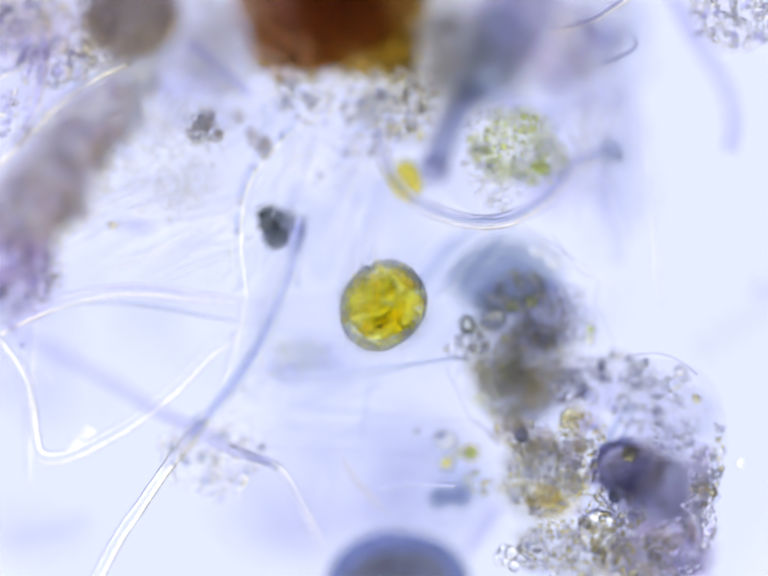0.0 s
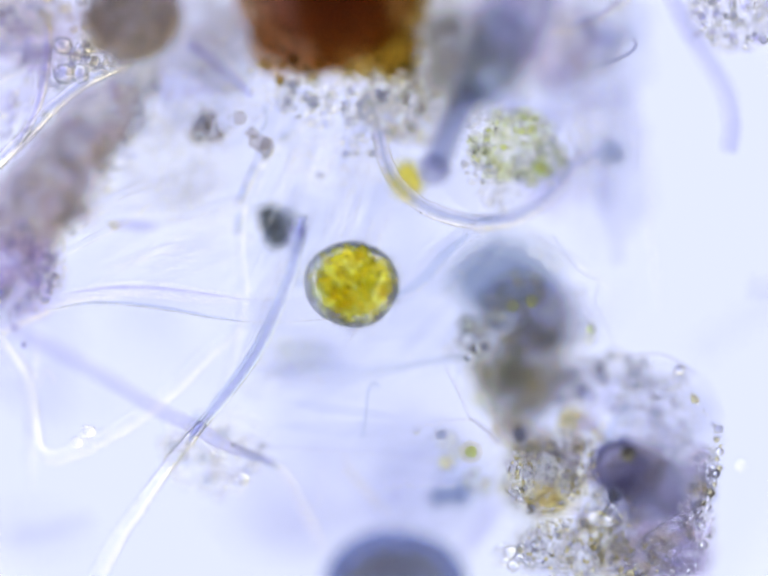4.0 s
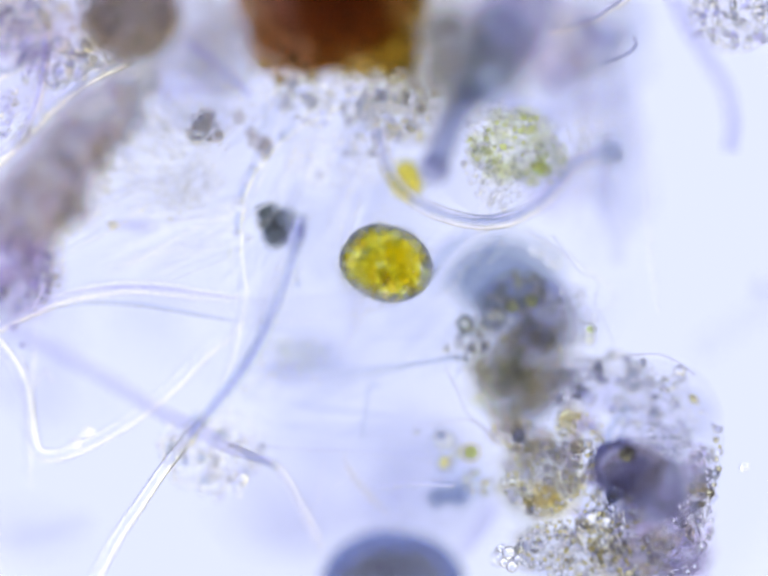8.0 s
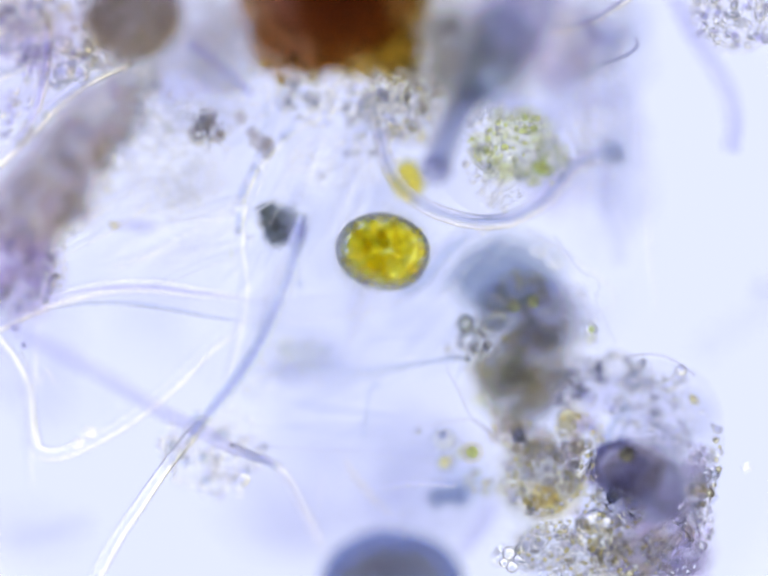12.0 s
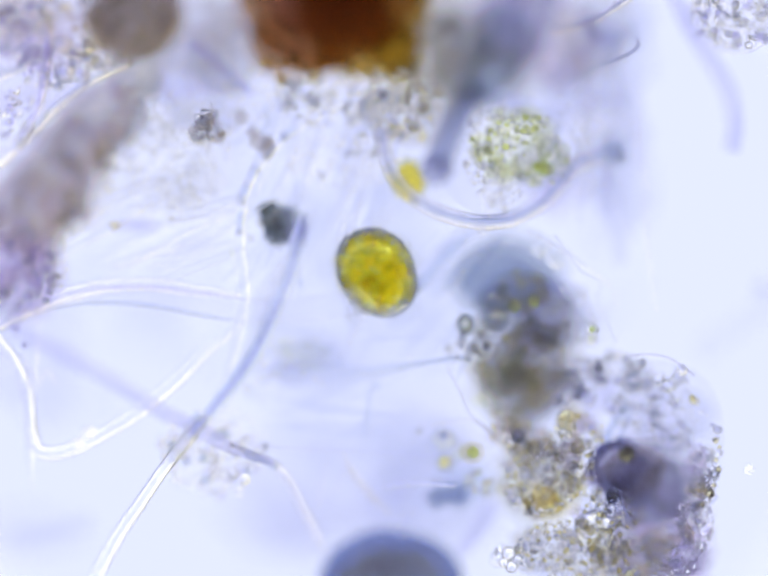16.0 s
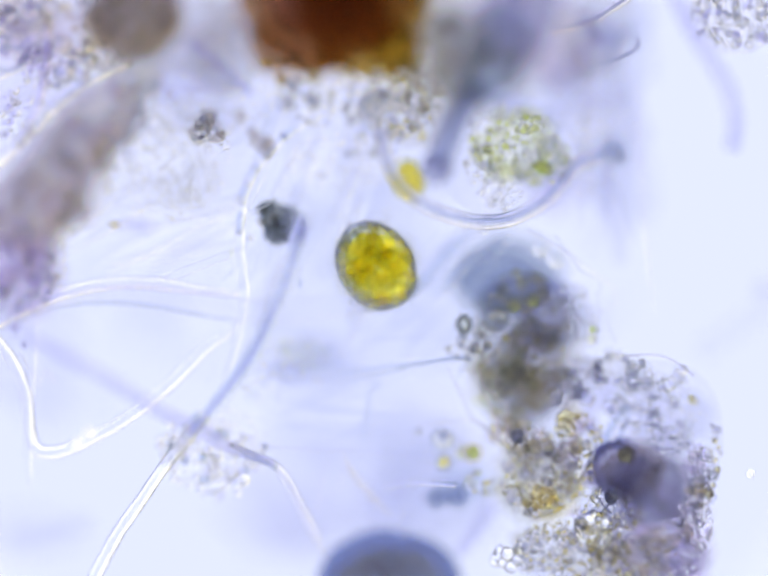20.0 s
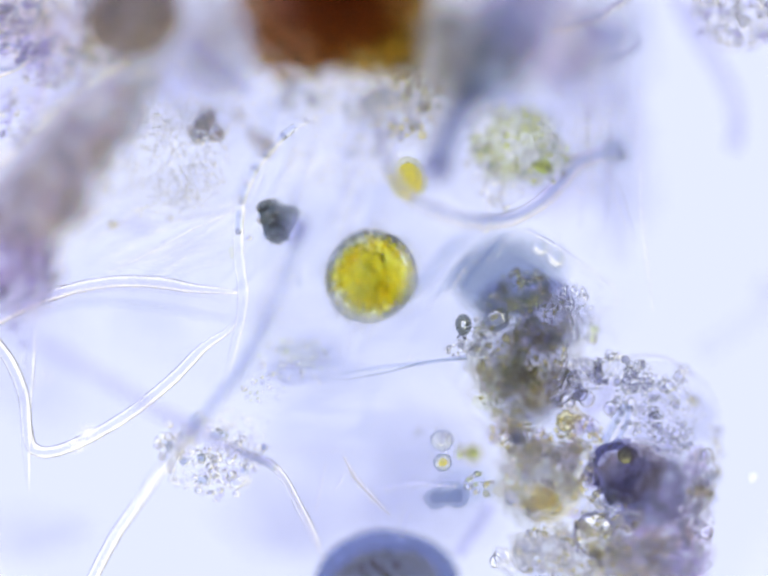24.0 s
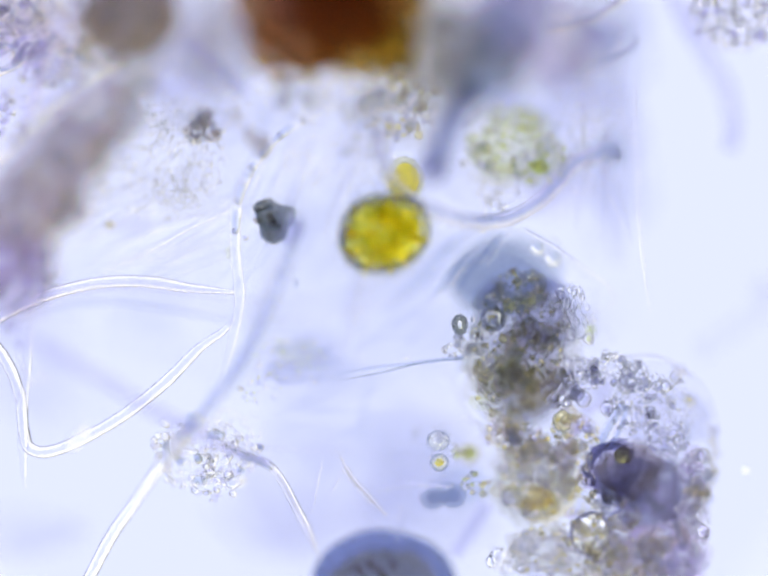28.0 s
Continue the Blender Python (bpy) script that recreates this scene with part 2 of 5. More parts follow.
def thread(name, pts, radius, material, label, category="filament", core=None, septa=(), group="", **kw):
    """A filament as a thing of its own, with its core and cross walls where they show."""
    me, base = tube_mesh(name, pts, radius, material, **kw)
    ob = new(name, me)
    ob.location = base
    group = group or {"hypha": "clear filaments", "fibre": "fine fibres", "hair": "fine hairs", "streak": "faint streaks", "dark_fibre": "dark fibres"}.get(name, "")
    tagged(ob, label, category, group)
    if core:
        cme, cb = tube_mesh("core", pts, radius * 0.42, core, taper=(0.3, 0.3), seed=5, wobble=0.5, sides=8)
        put("core", cme, ob, cb, label="darker inner strand")
    if septa:
        path = spline(pts, 8)
        for s in septa:
            u, v, z = path[int(s * (len(path) - 1))]
            r = radius * S * 0.62
            put("septum", grain_mesh(GREY, 1, 2), ob, spot(u, v, z), (r, r, r))
    return ob


def rim(u, v, z, a, b, radius, material, parent, label="dark rim"):
    """A rounded rim lying flat round a cell."""
    ring = [(u + a * math.cos(i * 0.5236), v + b * math.sin(i * 0.5236), z) for i in range(13)]
    return strand("rim", ring, radius, material, parent, label, sides=8, n=4, wobble=0.3)


def strand(name, pts, radius, material, parent, label="", **kw):
    me, base = tube_mesh(name, pts, radius, material, **kw)
    return put(name, me, parent, base, label=label)


# ---- setting ----
def disc(name, inner, outer, z, material, label):
    seg, vs, fs = 96, [], []
    for i in range(seg):
        a = 6.28318 * i / seg
        vs += [(inner * math.cos(a), inner * math.sin(a), 0), (outer * math.cos(a), outer * math.sin(a), 0)]
    for i in range(seg):
        a, b = 2 * i, 2 * ((i + 1) % seg)
        fs.append((a, a + 1, b + 1, b))
    ob = new(name, mesh_of(name, vs, fs, material, smooth=False))
    ob.location = (0, 0, z)
    return tagged(ob, label, "backdrop", kind="structure")


def setting():
    disc("backdrop", 0.002, 0.68, -3.0, FIELD, "evenly lit bluish-white lamp field below the slide")
    # added ring, out of view: brightens and tints edges that bend light outwards
    disc("backdrop_ring", 0.68, 1.22, -3.0, EDGE_GLOW, "added glowing ring out of view round the lamp field, warm to blue")
    bm = bmesh.new()
    bmesh.ops.create_cube(bm, size=1)
    bmesh.ops.scale(bm, vec=(1.1, 0.9, 0.02), verts=bm.verts)
    bmesh.ops.bevel(bm, geom=bm.edges[:], offset=0.003, segments=2, affect="EDGES")
    me = bpy.data.meshes.new("glass_slide")
    bm.to_mesh(me)
    bm.free()
    me.materials.append(GLASS)
    ob = new("ground_slide", me)
    ob.location = (0, 0, -0.2)
    tagged(ob, "clear colourless glass microscope slide under the sample", "glass slide", kind="structure")


setting()


# ---- the swimming cell ----
def green_cell():
    cell = thing("algal_cell", spot(786, 620, 0), "plump golden-green algal cell with a clear wall, swimming in open water", "alga")
    v, f = BALLS[4]
    a, b, c = 97, 79, 94

    def body(k, dent):
        out = []
        for p in v:
            q = Vector(p)
            s = k * (1 + 0.025 * noise.noise(q * 1.5 + Vector((3, 1, 8))))
            s *= 1 - 0.05 * q.x * abs(q.x) * (1 - 0.6 * q.y)
            s *= 1 - dent * math.exp(-((q.x - 0.12) / 0.07) ** 2)
            out.append((q.x * a * S * s, q.y * b * S * s, q.z * c * S * s))
        return out
    put("cell_wall", mesh_of("cell_wall", body(1.0, 0.012), f, WALL), cell, cell.location, label="clear greyish outer wall")
    put("cortex", mesh_of("cortex", body(0.93, 0.015), f, CORTEX), cell, cell.location, label="pale greenish outer layer")
    inner = put("cytoplasm", mesh_of("cytoplasm", body(0.755, 0.02), f, SAP), cell, cell.location, label="translucent yellow filling")
    lump("heart", 786, 620, 0, a * 0.62, b * 0.62, c * 0.62, HEART, 17, 0.4, parent=inner, label="denser golden heart")
    rng = random.Random(4)
    n = 34
    for i in range(n):
        y = 1 - 2 * (i + 0.5) / n
        r = math.sqrt(1 - y * y)
        t = i * 2.39996
        k = 0.8 * math.sqrt(rng.uniform(0.15, 1))
        d = Vector((r * math.cos(t), y, r * math.sin(t)))
        at = Vector((d.x * a, d.y * b, d.z * c)) * k * S
        s = rng.uniform(8, 13) * S
        turn = d.to_track_quat("X", "Z").to_euler()
        put("chloroplast", grain_mesh(CHLORO, i, 2), inner, cell.location + at, (s * rng.uniform(1.2, 2.2), s, s * 0.6), turn)
    for i in range(60):
        d = Vector((rng.gauss(0, 1), rng.gauss(0, 1), rng.gauss(0, 1))).normalized()
        at = Vector((d.x * a, d.y * b, d.z * c)) * rng.uniform(0.64, 0.8) * S
        s = rng.uniform(5, 9) * S
        put("oil_drop", grain_mesh(DROP, i, 2), inner, cell.location + at, (s, s, s), label="bright yellow drop")
    for i in range(220):
        d = Vector((rng.gauss(0, 1), rng.gauss(0, 1), rng.gauss(0, 1))).normalized()
        at = Vector((d.x * a, d.y * b, d.z * c)) * rng.uniform(0.86, 0.95) * S
        s = rng.uniform(2.2, 4.2) * S
        put("granule", grain_mesh(RIMDOT, i), cell, cell.location + at, (s, s, s))
    for i in range(46):
        d = Vector((rng.gauss(0, 1), rng.gauss(0, 1), rng.gauss(0, 1))).normalized()
        at = Vector((d.x * a, d.y * b, d.z * c)) * 0.8 * math.sqrt(rng.uniform(0.1, 1)) * S
        s = rng.uniform(8, 14) * S
        put("oil_drop", grain_mesh(DROP, i, 2), inner, cell.location + at, (s, s * rng.uniform(0.7, 1), s), label="bright yellow drop")
    for i in range(16):
        d = Vector((rng.gauss(0, 1), rng.gauss(0, 1), rng.gauss(0, 1))).normalized()
        at = Vector((d.x * a, d.y * b, d.z * c)) * rng.uniform(0.72, 0.92) * S
        s = rng.uniform(3, 5.5) * S
        put("granule", grain_mesh(SPOREWALL, i), cell, cell.location + at, (s * 1.3, s, s), label="dark olive granule")
    for i in range(14):
        d = Vector((rng.uniform(-1, 1), rng.uniform(-1, 1), rng.uniform(-1, 1))) * 38 * S
        s = rng.uniform(5, 9) * S
        put("oil_drop", grain_mesh(DROP, i, 2), inner, cell.location + d, (s, s, s))
    return cell


CELL = green_cell()


# ---- large masses at the top ----
def rust_clump():
    t = thing("rust_clump", spot(690, 40, 1.6), "thick rust-brown clump of decayed matter with a granular lower edge", "detritus")
    lump("mass", 640, 10, 2.6, 150, 140, 60, RUST, 3, 0.3, parent=t, fine=0.12)
    lump("mass", 745, 20, 2.6, 118, 128, 60, OLIVE, 5, 0.3, parent=t, fine=0.12, label="olive-brown side")
    lump("mass", 690, -40, 2.8, 170, 150, 50, RUST, 7, 0.2, parent=t)
    lump("mass", 680, 0, 5.5, 130, 120, 40, RUSTCORE, 8, 0.4, parent=t, label="dark red-brown heart")
    lump("mass", 640, -10, 5.0, 110, 100, 40, RUSTCORE, 9, 0.4, parent=t)
    lump("mass", 715, 40, 5.4, 80, 70, 40, RUSTCORE, 10, 0.4, parent=t)
    lump("mass", 700, -30, 6.0, 130, 80, 40, RUSTCORE, 14, 0.3, parent=t)
    lump("mass", 560, 90, 2.4, 46, 58, 30, RUST, 11, 0.4, parent=t)
    lump("mass", 640, 122, 2.4, 60, 34, 24, RUST, 12, 0.4, parent=t)
    lump("mass", 810, 100, 2.4, 48, 52, 30, OLIVE, 13, 0.4, parent=t)
    grains(t, 70, [(590, 140, 80, 26, 1.2, 0.4), (760, 140, 90, 24, 1.2, 0.4), (840, 80, 26, 80, 1.1, 0.4)], (6, 12), [OCHRE, BROWN, OLIVE], 21)
    return t


def brown_grain():
    t = thing("brown_grain", spot(268, 40, 1.6), "dark grey-brown rounded grain, half translucent", "detritus")
    lump("mass", 268, 25, 2.0, 98, 97, 60, SOOT, 21, 0.16, parent=t)
    lump("mass", 278, 38, 2.4, 84, 76, 50, UMBER, 22, 0.3, parent=t)
    lump("mass", 190, 60, 1.2, 26, 44, 20, AMBER, 23, 0.4, parent=t)
    lump("mass", 110, 10, 2.6, 110, 60, 20, BARK, 24, 0.5, parent=t)
    lump("mass", 250, 90, 2.6, 120, 60, 20, TAN, 25, 0.4, parent=t)
    lump("mass", 420, 40, 3.4, 100, 90, 20, TAN, 26, 0.4, parent=t)
    lump("mass", 270, 30, 3.0, 90, 84, 40, UMBER, 27, 0.2, parent=t)
    grains(t, 40, [(130, 25, 60, 40, 0.7, 0.5), (190, 120, 60, 40, 0.6, 0.4)], (6, 12), [BROWN, GREY, TAN, AMBER], 22)
    dust("fine_matter", 160, [(268, 40, 92, 84, 0.8, 0.5), (200, 110, 50, 30, 0.5, 0.4)], (2.5, 6), BROWN, 30, parent=t, label="fine brown granules on the grain")
    lump("mass", 55, 45, 2.6, 110, 80, 20, DUSK, 28, 0.5, parent=t)
    lump("mass", 130, 70, 3.0, 110, 60, 20, DUSK, 29, 0.5, parent=t)
    for i, (u, v, a, b, m) in enumerate([(400, 60, 70, 90, TAN), (420, 30, 90, 70, DUSK), (450, 110, 60, 70, TAN), (470, 40, 60, 70, TAN), (380, 150, 60, 50, LILAC), (20, 140, 70, 90, LILAC), (30, 260, 60, 60, LILAC),
                                         (60, 20, 70, 50, TAN), (400, 200, 70, 60, HAZE), (120, 180, 60, 40, LILAC)]):
        lump("mass", u, v, 2.2, a, b, 16, m, 640 + i, 0.6, parent=t, fine=0.35)


def left_band():
    t = thing("debris_band", spot(110, 350, 1.0), "long brownish-violet band of loose decayed matter", "detritus")
    rows = [(40, 560, 70, 80, DUSK), (30, 470, 90, 85, DUSK), (70, 400, 105, 75, BARK), (115, 330, 95, 70, LILAC), (165, 270, 80, 62, TAN),
            (215, 215, 70, 55, BARK), (258, 170, 62, 48, TAN), (20, 610, 60, 40, PLUM), (110, 390, 80, 70, TAN), (0, 500, 60, 110, DUSK),
            (180, 290, 70, 55, TAN), (60, 440, 90, 65, TAN), (285, 140, 50, 44, TAN), (120, 350, 110, 80, BARK), (60, 430, 100, 80, BARK), (190, 260, 90, 66, BARK), (140, 320, 80, 60, BARK)]
    for i, (u, v, a, b, m) in enumerate(rows):
        lump("mass", u, v, 2.4, a, b, 26, m, 31 + i, 0.5, parent=t, turn=40, fine=0.4)
    rng = random.Random(36)
    for i in range(50):
        k = rng.random()
        u, v = 10 + 270 * k + rng.gauss(0, 34), 590 - 430 * k + rng.gauss(0, 34)
        lump("floc", u, v, rng.uniform(0.9, 1.8), rng.uniform(12, 34), rng.uniform(10, 26), 9, rng.choice((TAN, HAZE, HAZE, LILAC, DUSK)), 600 + i, 0.7, sub=3, fine=0.35,
             parent=t, turn=rng.uniform(0, 180))
    grains(t, 200, [(40, 545, 76, 95, 0.6, 0.5), (20, 610, 55, 32, 0.4, 0.4), (85, 540, 36, 80, 0.5, 0.4)], (3.5, 8), [GREY, VIOLET, RINGED, VIOLET], 33)
    grains(t, 90, [(130, 330, 110, 110, 1.2, 0.5), (220, 220, 70, 60, 1.2, 0.5), (60, 420, 70, 80, 1.2, 0.5)], (4, 9), [RINGED, BROWN, GLASSY], 34)
    dust("fine_matter", 620, [(262, 235, 30, 60, 0.4, 0.7), (212, 330, 30, 60, 0.4, 0.7), (145, 430, 34, 50, 0.4, 0.6), (110, 530, 24, 60, 0.3, 0.5), (295, 170, 30, 30, 0.5, 0.6)],
         (2, 5), RINGED, 35, parent=t, label="fine clear granules along the edge")


def top_shade():
    t = thing("grey_mass", spot(1020, 90, 3.2), "soft grey mass of decayed matter high in the water", "detritus")
    for i, (u, v, a, b, z, m) in enumerate([(940, 40, 90, 100, 3.0, TAN), (880, 60, 60, 100, 2.6, TAN), (880, 120, 50, 80, 2.4, TAN), (920, 60, 60, 90, 3.2, TAN), (900, 140, 60, 90, 2.6, TAN), (930, 120, 60, 90, 3.0, DRAB),
                                            (1055, 40, 62, 100, 3.2, SLATE), (1010, 120, 54, 96, 3.0, SLATE), (972, 165, 48, 60, 3.2, PLUM), (1050, 20, 90, 90, 3.4, DUSK),
                                            (1110, 60, 100, 90, 3.0, DUSK), (1130, 110, 70, 70, 2.8, TAN), (1150, 120, 46, 50, 2.2, DUSK), (1215, 70, 70, 80, 2.6, TAN),
                                            (1240, 130, 80, 90, 3.0, HAZE), (1250, 30, 70, 80, 3.0, HAZE), (1160, 180, 60, 60, 2.6, LILAC), (1200, 260, 90, 140, 3.4, HAZE),
                                            (1270, 330, 60, 120, 3.4, HAZE), (1010, 60, 150, 120, 3.6, TAN), (1120, 370, 60, 60, 2.4, LILAC), (1090, 200, 80, 50, 3.0, HAZE)]):
        lump("mass", u, v, z, a, b, 40, m, 51 + i, 0.5, parent=t, fine=0.3, turn=-28 if m in (SLATE, PLUM) else 0)
    rng = random.Random(58)
    for i in range(34):
        u, v, z = inside(rng, (1080, 100, 210, 110, 2.0, 0.8))
        lump("floc", u, v, z, rng.uniform(14, 36), rng.uniform(12, 30), 9, rng.choice((TAN, HAZE, VEIL, HAZE)), 660 + i, 0.7, sub=3, fine=0.35, parent=t, turn=rng.uniform(0, 180))
    s = thing("violet_stalk", spot(905, 290, 2.2), "soft violet stalk ending in a rounded tip", "filament")
    strand("stem", [(960, 190, 2.4), (925, 250, 2.0), (900, 310, 1.7), (890, 345, 1.6)], 29, DARKBLUE, s)
    strand("stem", [(975, 165, 2.4), (935, 235, 2.0), (908, 300, 1.7), (895, 335, 1.6)], 20, SLATE, s)
    lump("tip", 886, 343, 1.6, 33, 32, 20, DARKBLUE, 61, 0.2, parent=s)


RUSTY = rust_clump()
brown_grain()
left_band()
top_shade()


# ---- the round vesicle with green cells ----
def green_colony():
    t = thing("green_colony", spot(1050, 310, 0.3), "loose heap of yellow-green grains in a clear round vesicle", "alga colony")
    lump("vesicle", 1035, 320, 0.2, 150, 130, 80, VEIL, 71, 0.06, parent=t, fine=0.0, label="thin clear bladder")
    lump("mass", 1060, 300, 1.4, 80, 66, 24, MOSS, 72, 0.6, parent=t, fine=0.35)
    lump("mass", 1095, 335, 1.6, 50, 52, 24, HAZE, 73, 0.6, parent=t, fine=0.35)
    rng = random.Random(70)
    for i in range(30):
        u, v, z = inside(rng, (1060, 300, 95, 78, 0.2, 0.9))
        lump("floc", u, v, z, rng.uniform(7, 16), rng.uniform(6, 12), 7, rng.choice((MOSS, HAZE, MOSS, VEIL)), 700 + i, 0.7, sub=3, fine=0.3, parent=t, turn=rng.uniform(0, 180))
    grains(t, 260, [(1045, 290, 92, 72, -0.4, 0.6), (1105, 325, 60, 50, -0.7, 0.4), (1070, 245, 46, 30, -0.4, 0.6), (985, 305, 36, 36, 0.0, 0.4)], (2.8, 5.5), [GREEN, RINGED, GREEN, RINGED], 71)
    grains(t, 180, [(1020, 385, 46, 45, -0.5, 0.6), (985, 335, 40, 45, 0.1, 0.4), (1000, 240, 50, 40, 0.0, 0.6)], (3, 6.5), [GLASSY, RINGED, RINGED], 72)
    dust("fine_matter", 620, [(1050, 290, 96, 80, -0.2, 0.7), (1020, 385, 46, 45, -0.5, 0.5), (1120, 330, 50, 50, -0.6, 0.4)], (1.8, 4), RINGED, 73, parent=t, label="fine clear granules")
    for i, (u, v) in enumerate(((1072, 240), (1088, 262), (1066, 268), (1096, 240), (1030, 300), (1104, 335), (1118, 318), (990, 305))):
        lump("cell", u, v, -0.6 if i in (5, 6) else 0.05, 8, 7, 7, GREEN, 75 + i, 0.2, sub=2, parent=t, label="bright yellow-green cell")


green_colony()
thread("curved_hypha", [(775, 265, 0.6), (788, 328, 0.5), (817, 381, 0.4), (868, 421, 0.3), (924, 443, 0.2), (985, 454, -0.1), (1045, 445, -0.5),
                        (1102, 412, -0.8), (1142, 372, -0.9), (1182, 330, -0.9), (1262, 305, -0.9)], 16, TUBE,
       "clear tubular filament bent in a wide bow", core=STEEL)


def yellow_spore():
    t = thing("yellow_spore", spot(832, 366, -1.0), "small round yellow spore with a pale centre and dark rim", "spore")
    lump("wall", 832, 366, -1.0, 39, 45, 34, SPOREWALL, 81, 0.05, sub=3, parent=t)
    lump("drop", 832, 367, -0.95, 29, 32, 20, SPORE, 82, 0.1, sub=3, parent=t, label="bright yellow oil drop")
    lump("drop", 833, 364, -0.9, 13, 14, 9, BRIGHT, 83, 0.1, sub=2, parent=t, label="pale bright centre")


yellow_spore()


# ---- grey dome and the heap below it ----
def grey_dome():
    t = thing("grey_dome", spot(1040, 620, -2.6), "soft slate-grey domed body", "detritus")
    lump("mass", 1032, 560, -3.2, 116, 80, 40, SLATE, 91, 0.15, parent=t)
    lump("mass", 1020, 575, -3.2, 96, 76, 40, SLATE, 92, 0.2, parent=t)
    lump("mass", 1065, 680, -2.6, 98, 126, 40, PLUM, 93, 0.3, parent=t)
    lump("mass", 1085, 770, -2.6, 84, 92, 40, PLUM, 94, 0.4, parent=t)
    lump("mass", 1070, 650, -2.8, 80, 120, 30, HAZE, 96, 0.4, parent=t)
    lump("mass", 1060, 800, -1.8, 70, 60, 30, PLUM, 97, 0.4, parent=t)
    for i, (u, v, a, b, z, m) in enumerate([(1008, 720, 56, 72, -1.7, DRAB), (1110, 640, 50, 60, -1.8, PLUM)]):
        lump("mass", u, v, z, a, b, 20, m, 820 + i, 0.5, parent=t, fine=0.35)


def middle_heap():
    t = thing("debris_heap", spot(1060, 700, -1.2), "heap of brown and olive grains against a grey body", "detritus")
    zones = [(1030, 700, 68, 110, -1.15, 0.4), (1090, 740, 66, 100, -1.25, 0.4), (1062, 590, 52, 40, -1.15, 0.3), (1035, 800, 60, 60, -1.1, 0.4), (1130, 660, 40, 60, -1.2, 0.4)]
    for i, (u, v, a, b, m) in enumerate(((1080, 640, 98, 80, HAZE), (1112, 700, 68, 90, TAN), (1060, 765, 96, 70, TAN), (1062, 830, 62, 44, DRAB), (1096, 745, 70, 80, TAN), (1130, 640, 56, 70, HAZE))):
        lump("mass", u, v, -1.9, a, b, 24, m, 870 + i, 0.5, parent=t, fine=0.35)
    rng = random.Random(104)
    for i in range(60):
        u, v, z = inside(rng, rng.choices(zones, [e[2] * e[3] for e in zones])[0])
        lump("floc", u, v, z - 0.3, rng.uniform(10, 26), rng.uniform(9, 20), 9, rng.choice((DRAB, MOSS, HAZE, AMBER, TAN, AMBER)), 105 + i, 0.7, sub=3, fine=0.35, parent=t, turn=rng.uniform(0, 180))
    grains(t, 170, zones, (3.5, 7), [BROWN, OCHRE, RINGED, MOSSGRAIN, OCHRE], 101)
    dust("fine_matter", 230, zones, (2.2, 4.5), MOSSGRAIN, 103, parent=t, label="fine olive dust")
    dust("fine_matter", 260, zones, (2.2, 4.5), OCHRE, 108, parent=t, label="fine ochre dust")
    dust("fine_matter", 760, zones + [(970, 720, 40, 50, -0.9, 0.3)], (2, 4.2), RINGED, 102, parent=t, label="fine clear dust")
    grains(t, 60, [(935, 708, 34, 22, -0.9, 0.15), (975, 705, 22, 26, -0.9, 0.2)], (3, 6), [RINGED, RINGED, GREY], 106)
    grains(t, 70, [(1180, 650, 36, 40, -0.9, 0.3), (1165, 610, 30, 30, -1.0, 0.3)], (3, 7), [RINGED, RINGED, GLASSY], 107)
    for u, v, z, r, m in ((1048, 624, 0.5, 13, GREEN), (1088, 614, 0.5, 13, GREEN), (1010, 650, -0.95, 20, RINGED), (1100, 505, -1.6, 14, BUBBLE),
                          (1132, 525, -1.8, 17, BUBBLE), (1030, 690, -0.9, 9, OCHRE), (1060, 575, -0.9, 9, OCHRE)):
        lump("cell", u, v, z, r, r * 1.05, r, m, u, 0.08, sub=3, parent=t)
    rim(1010, 650, -0.95, 21, 22, 5, SLATE, t)


grey_dome()
middle_heap()


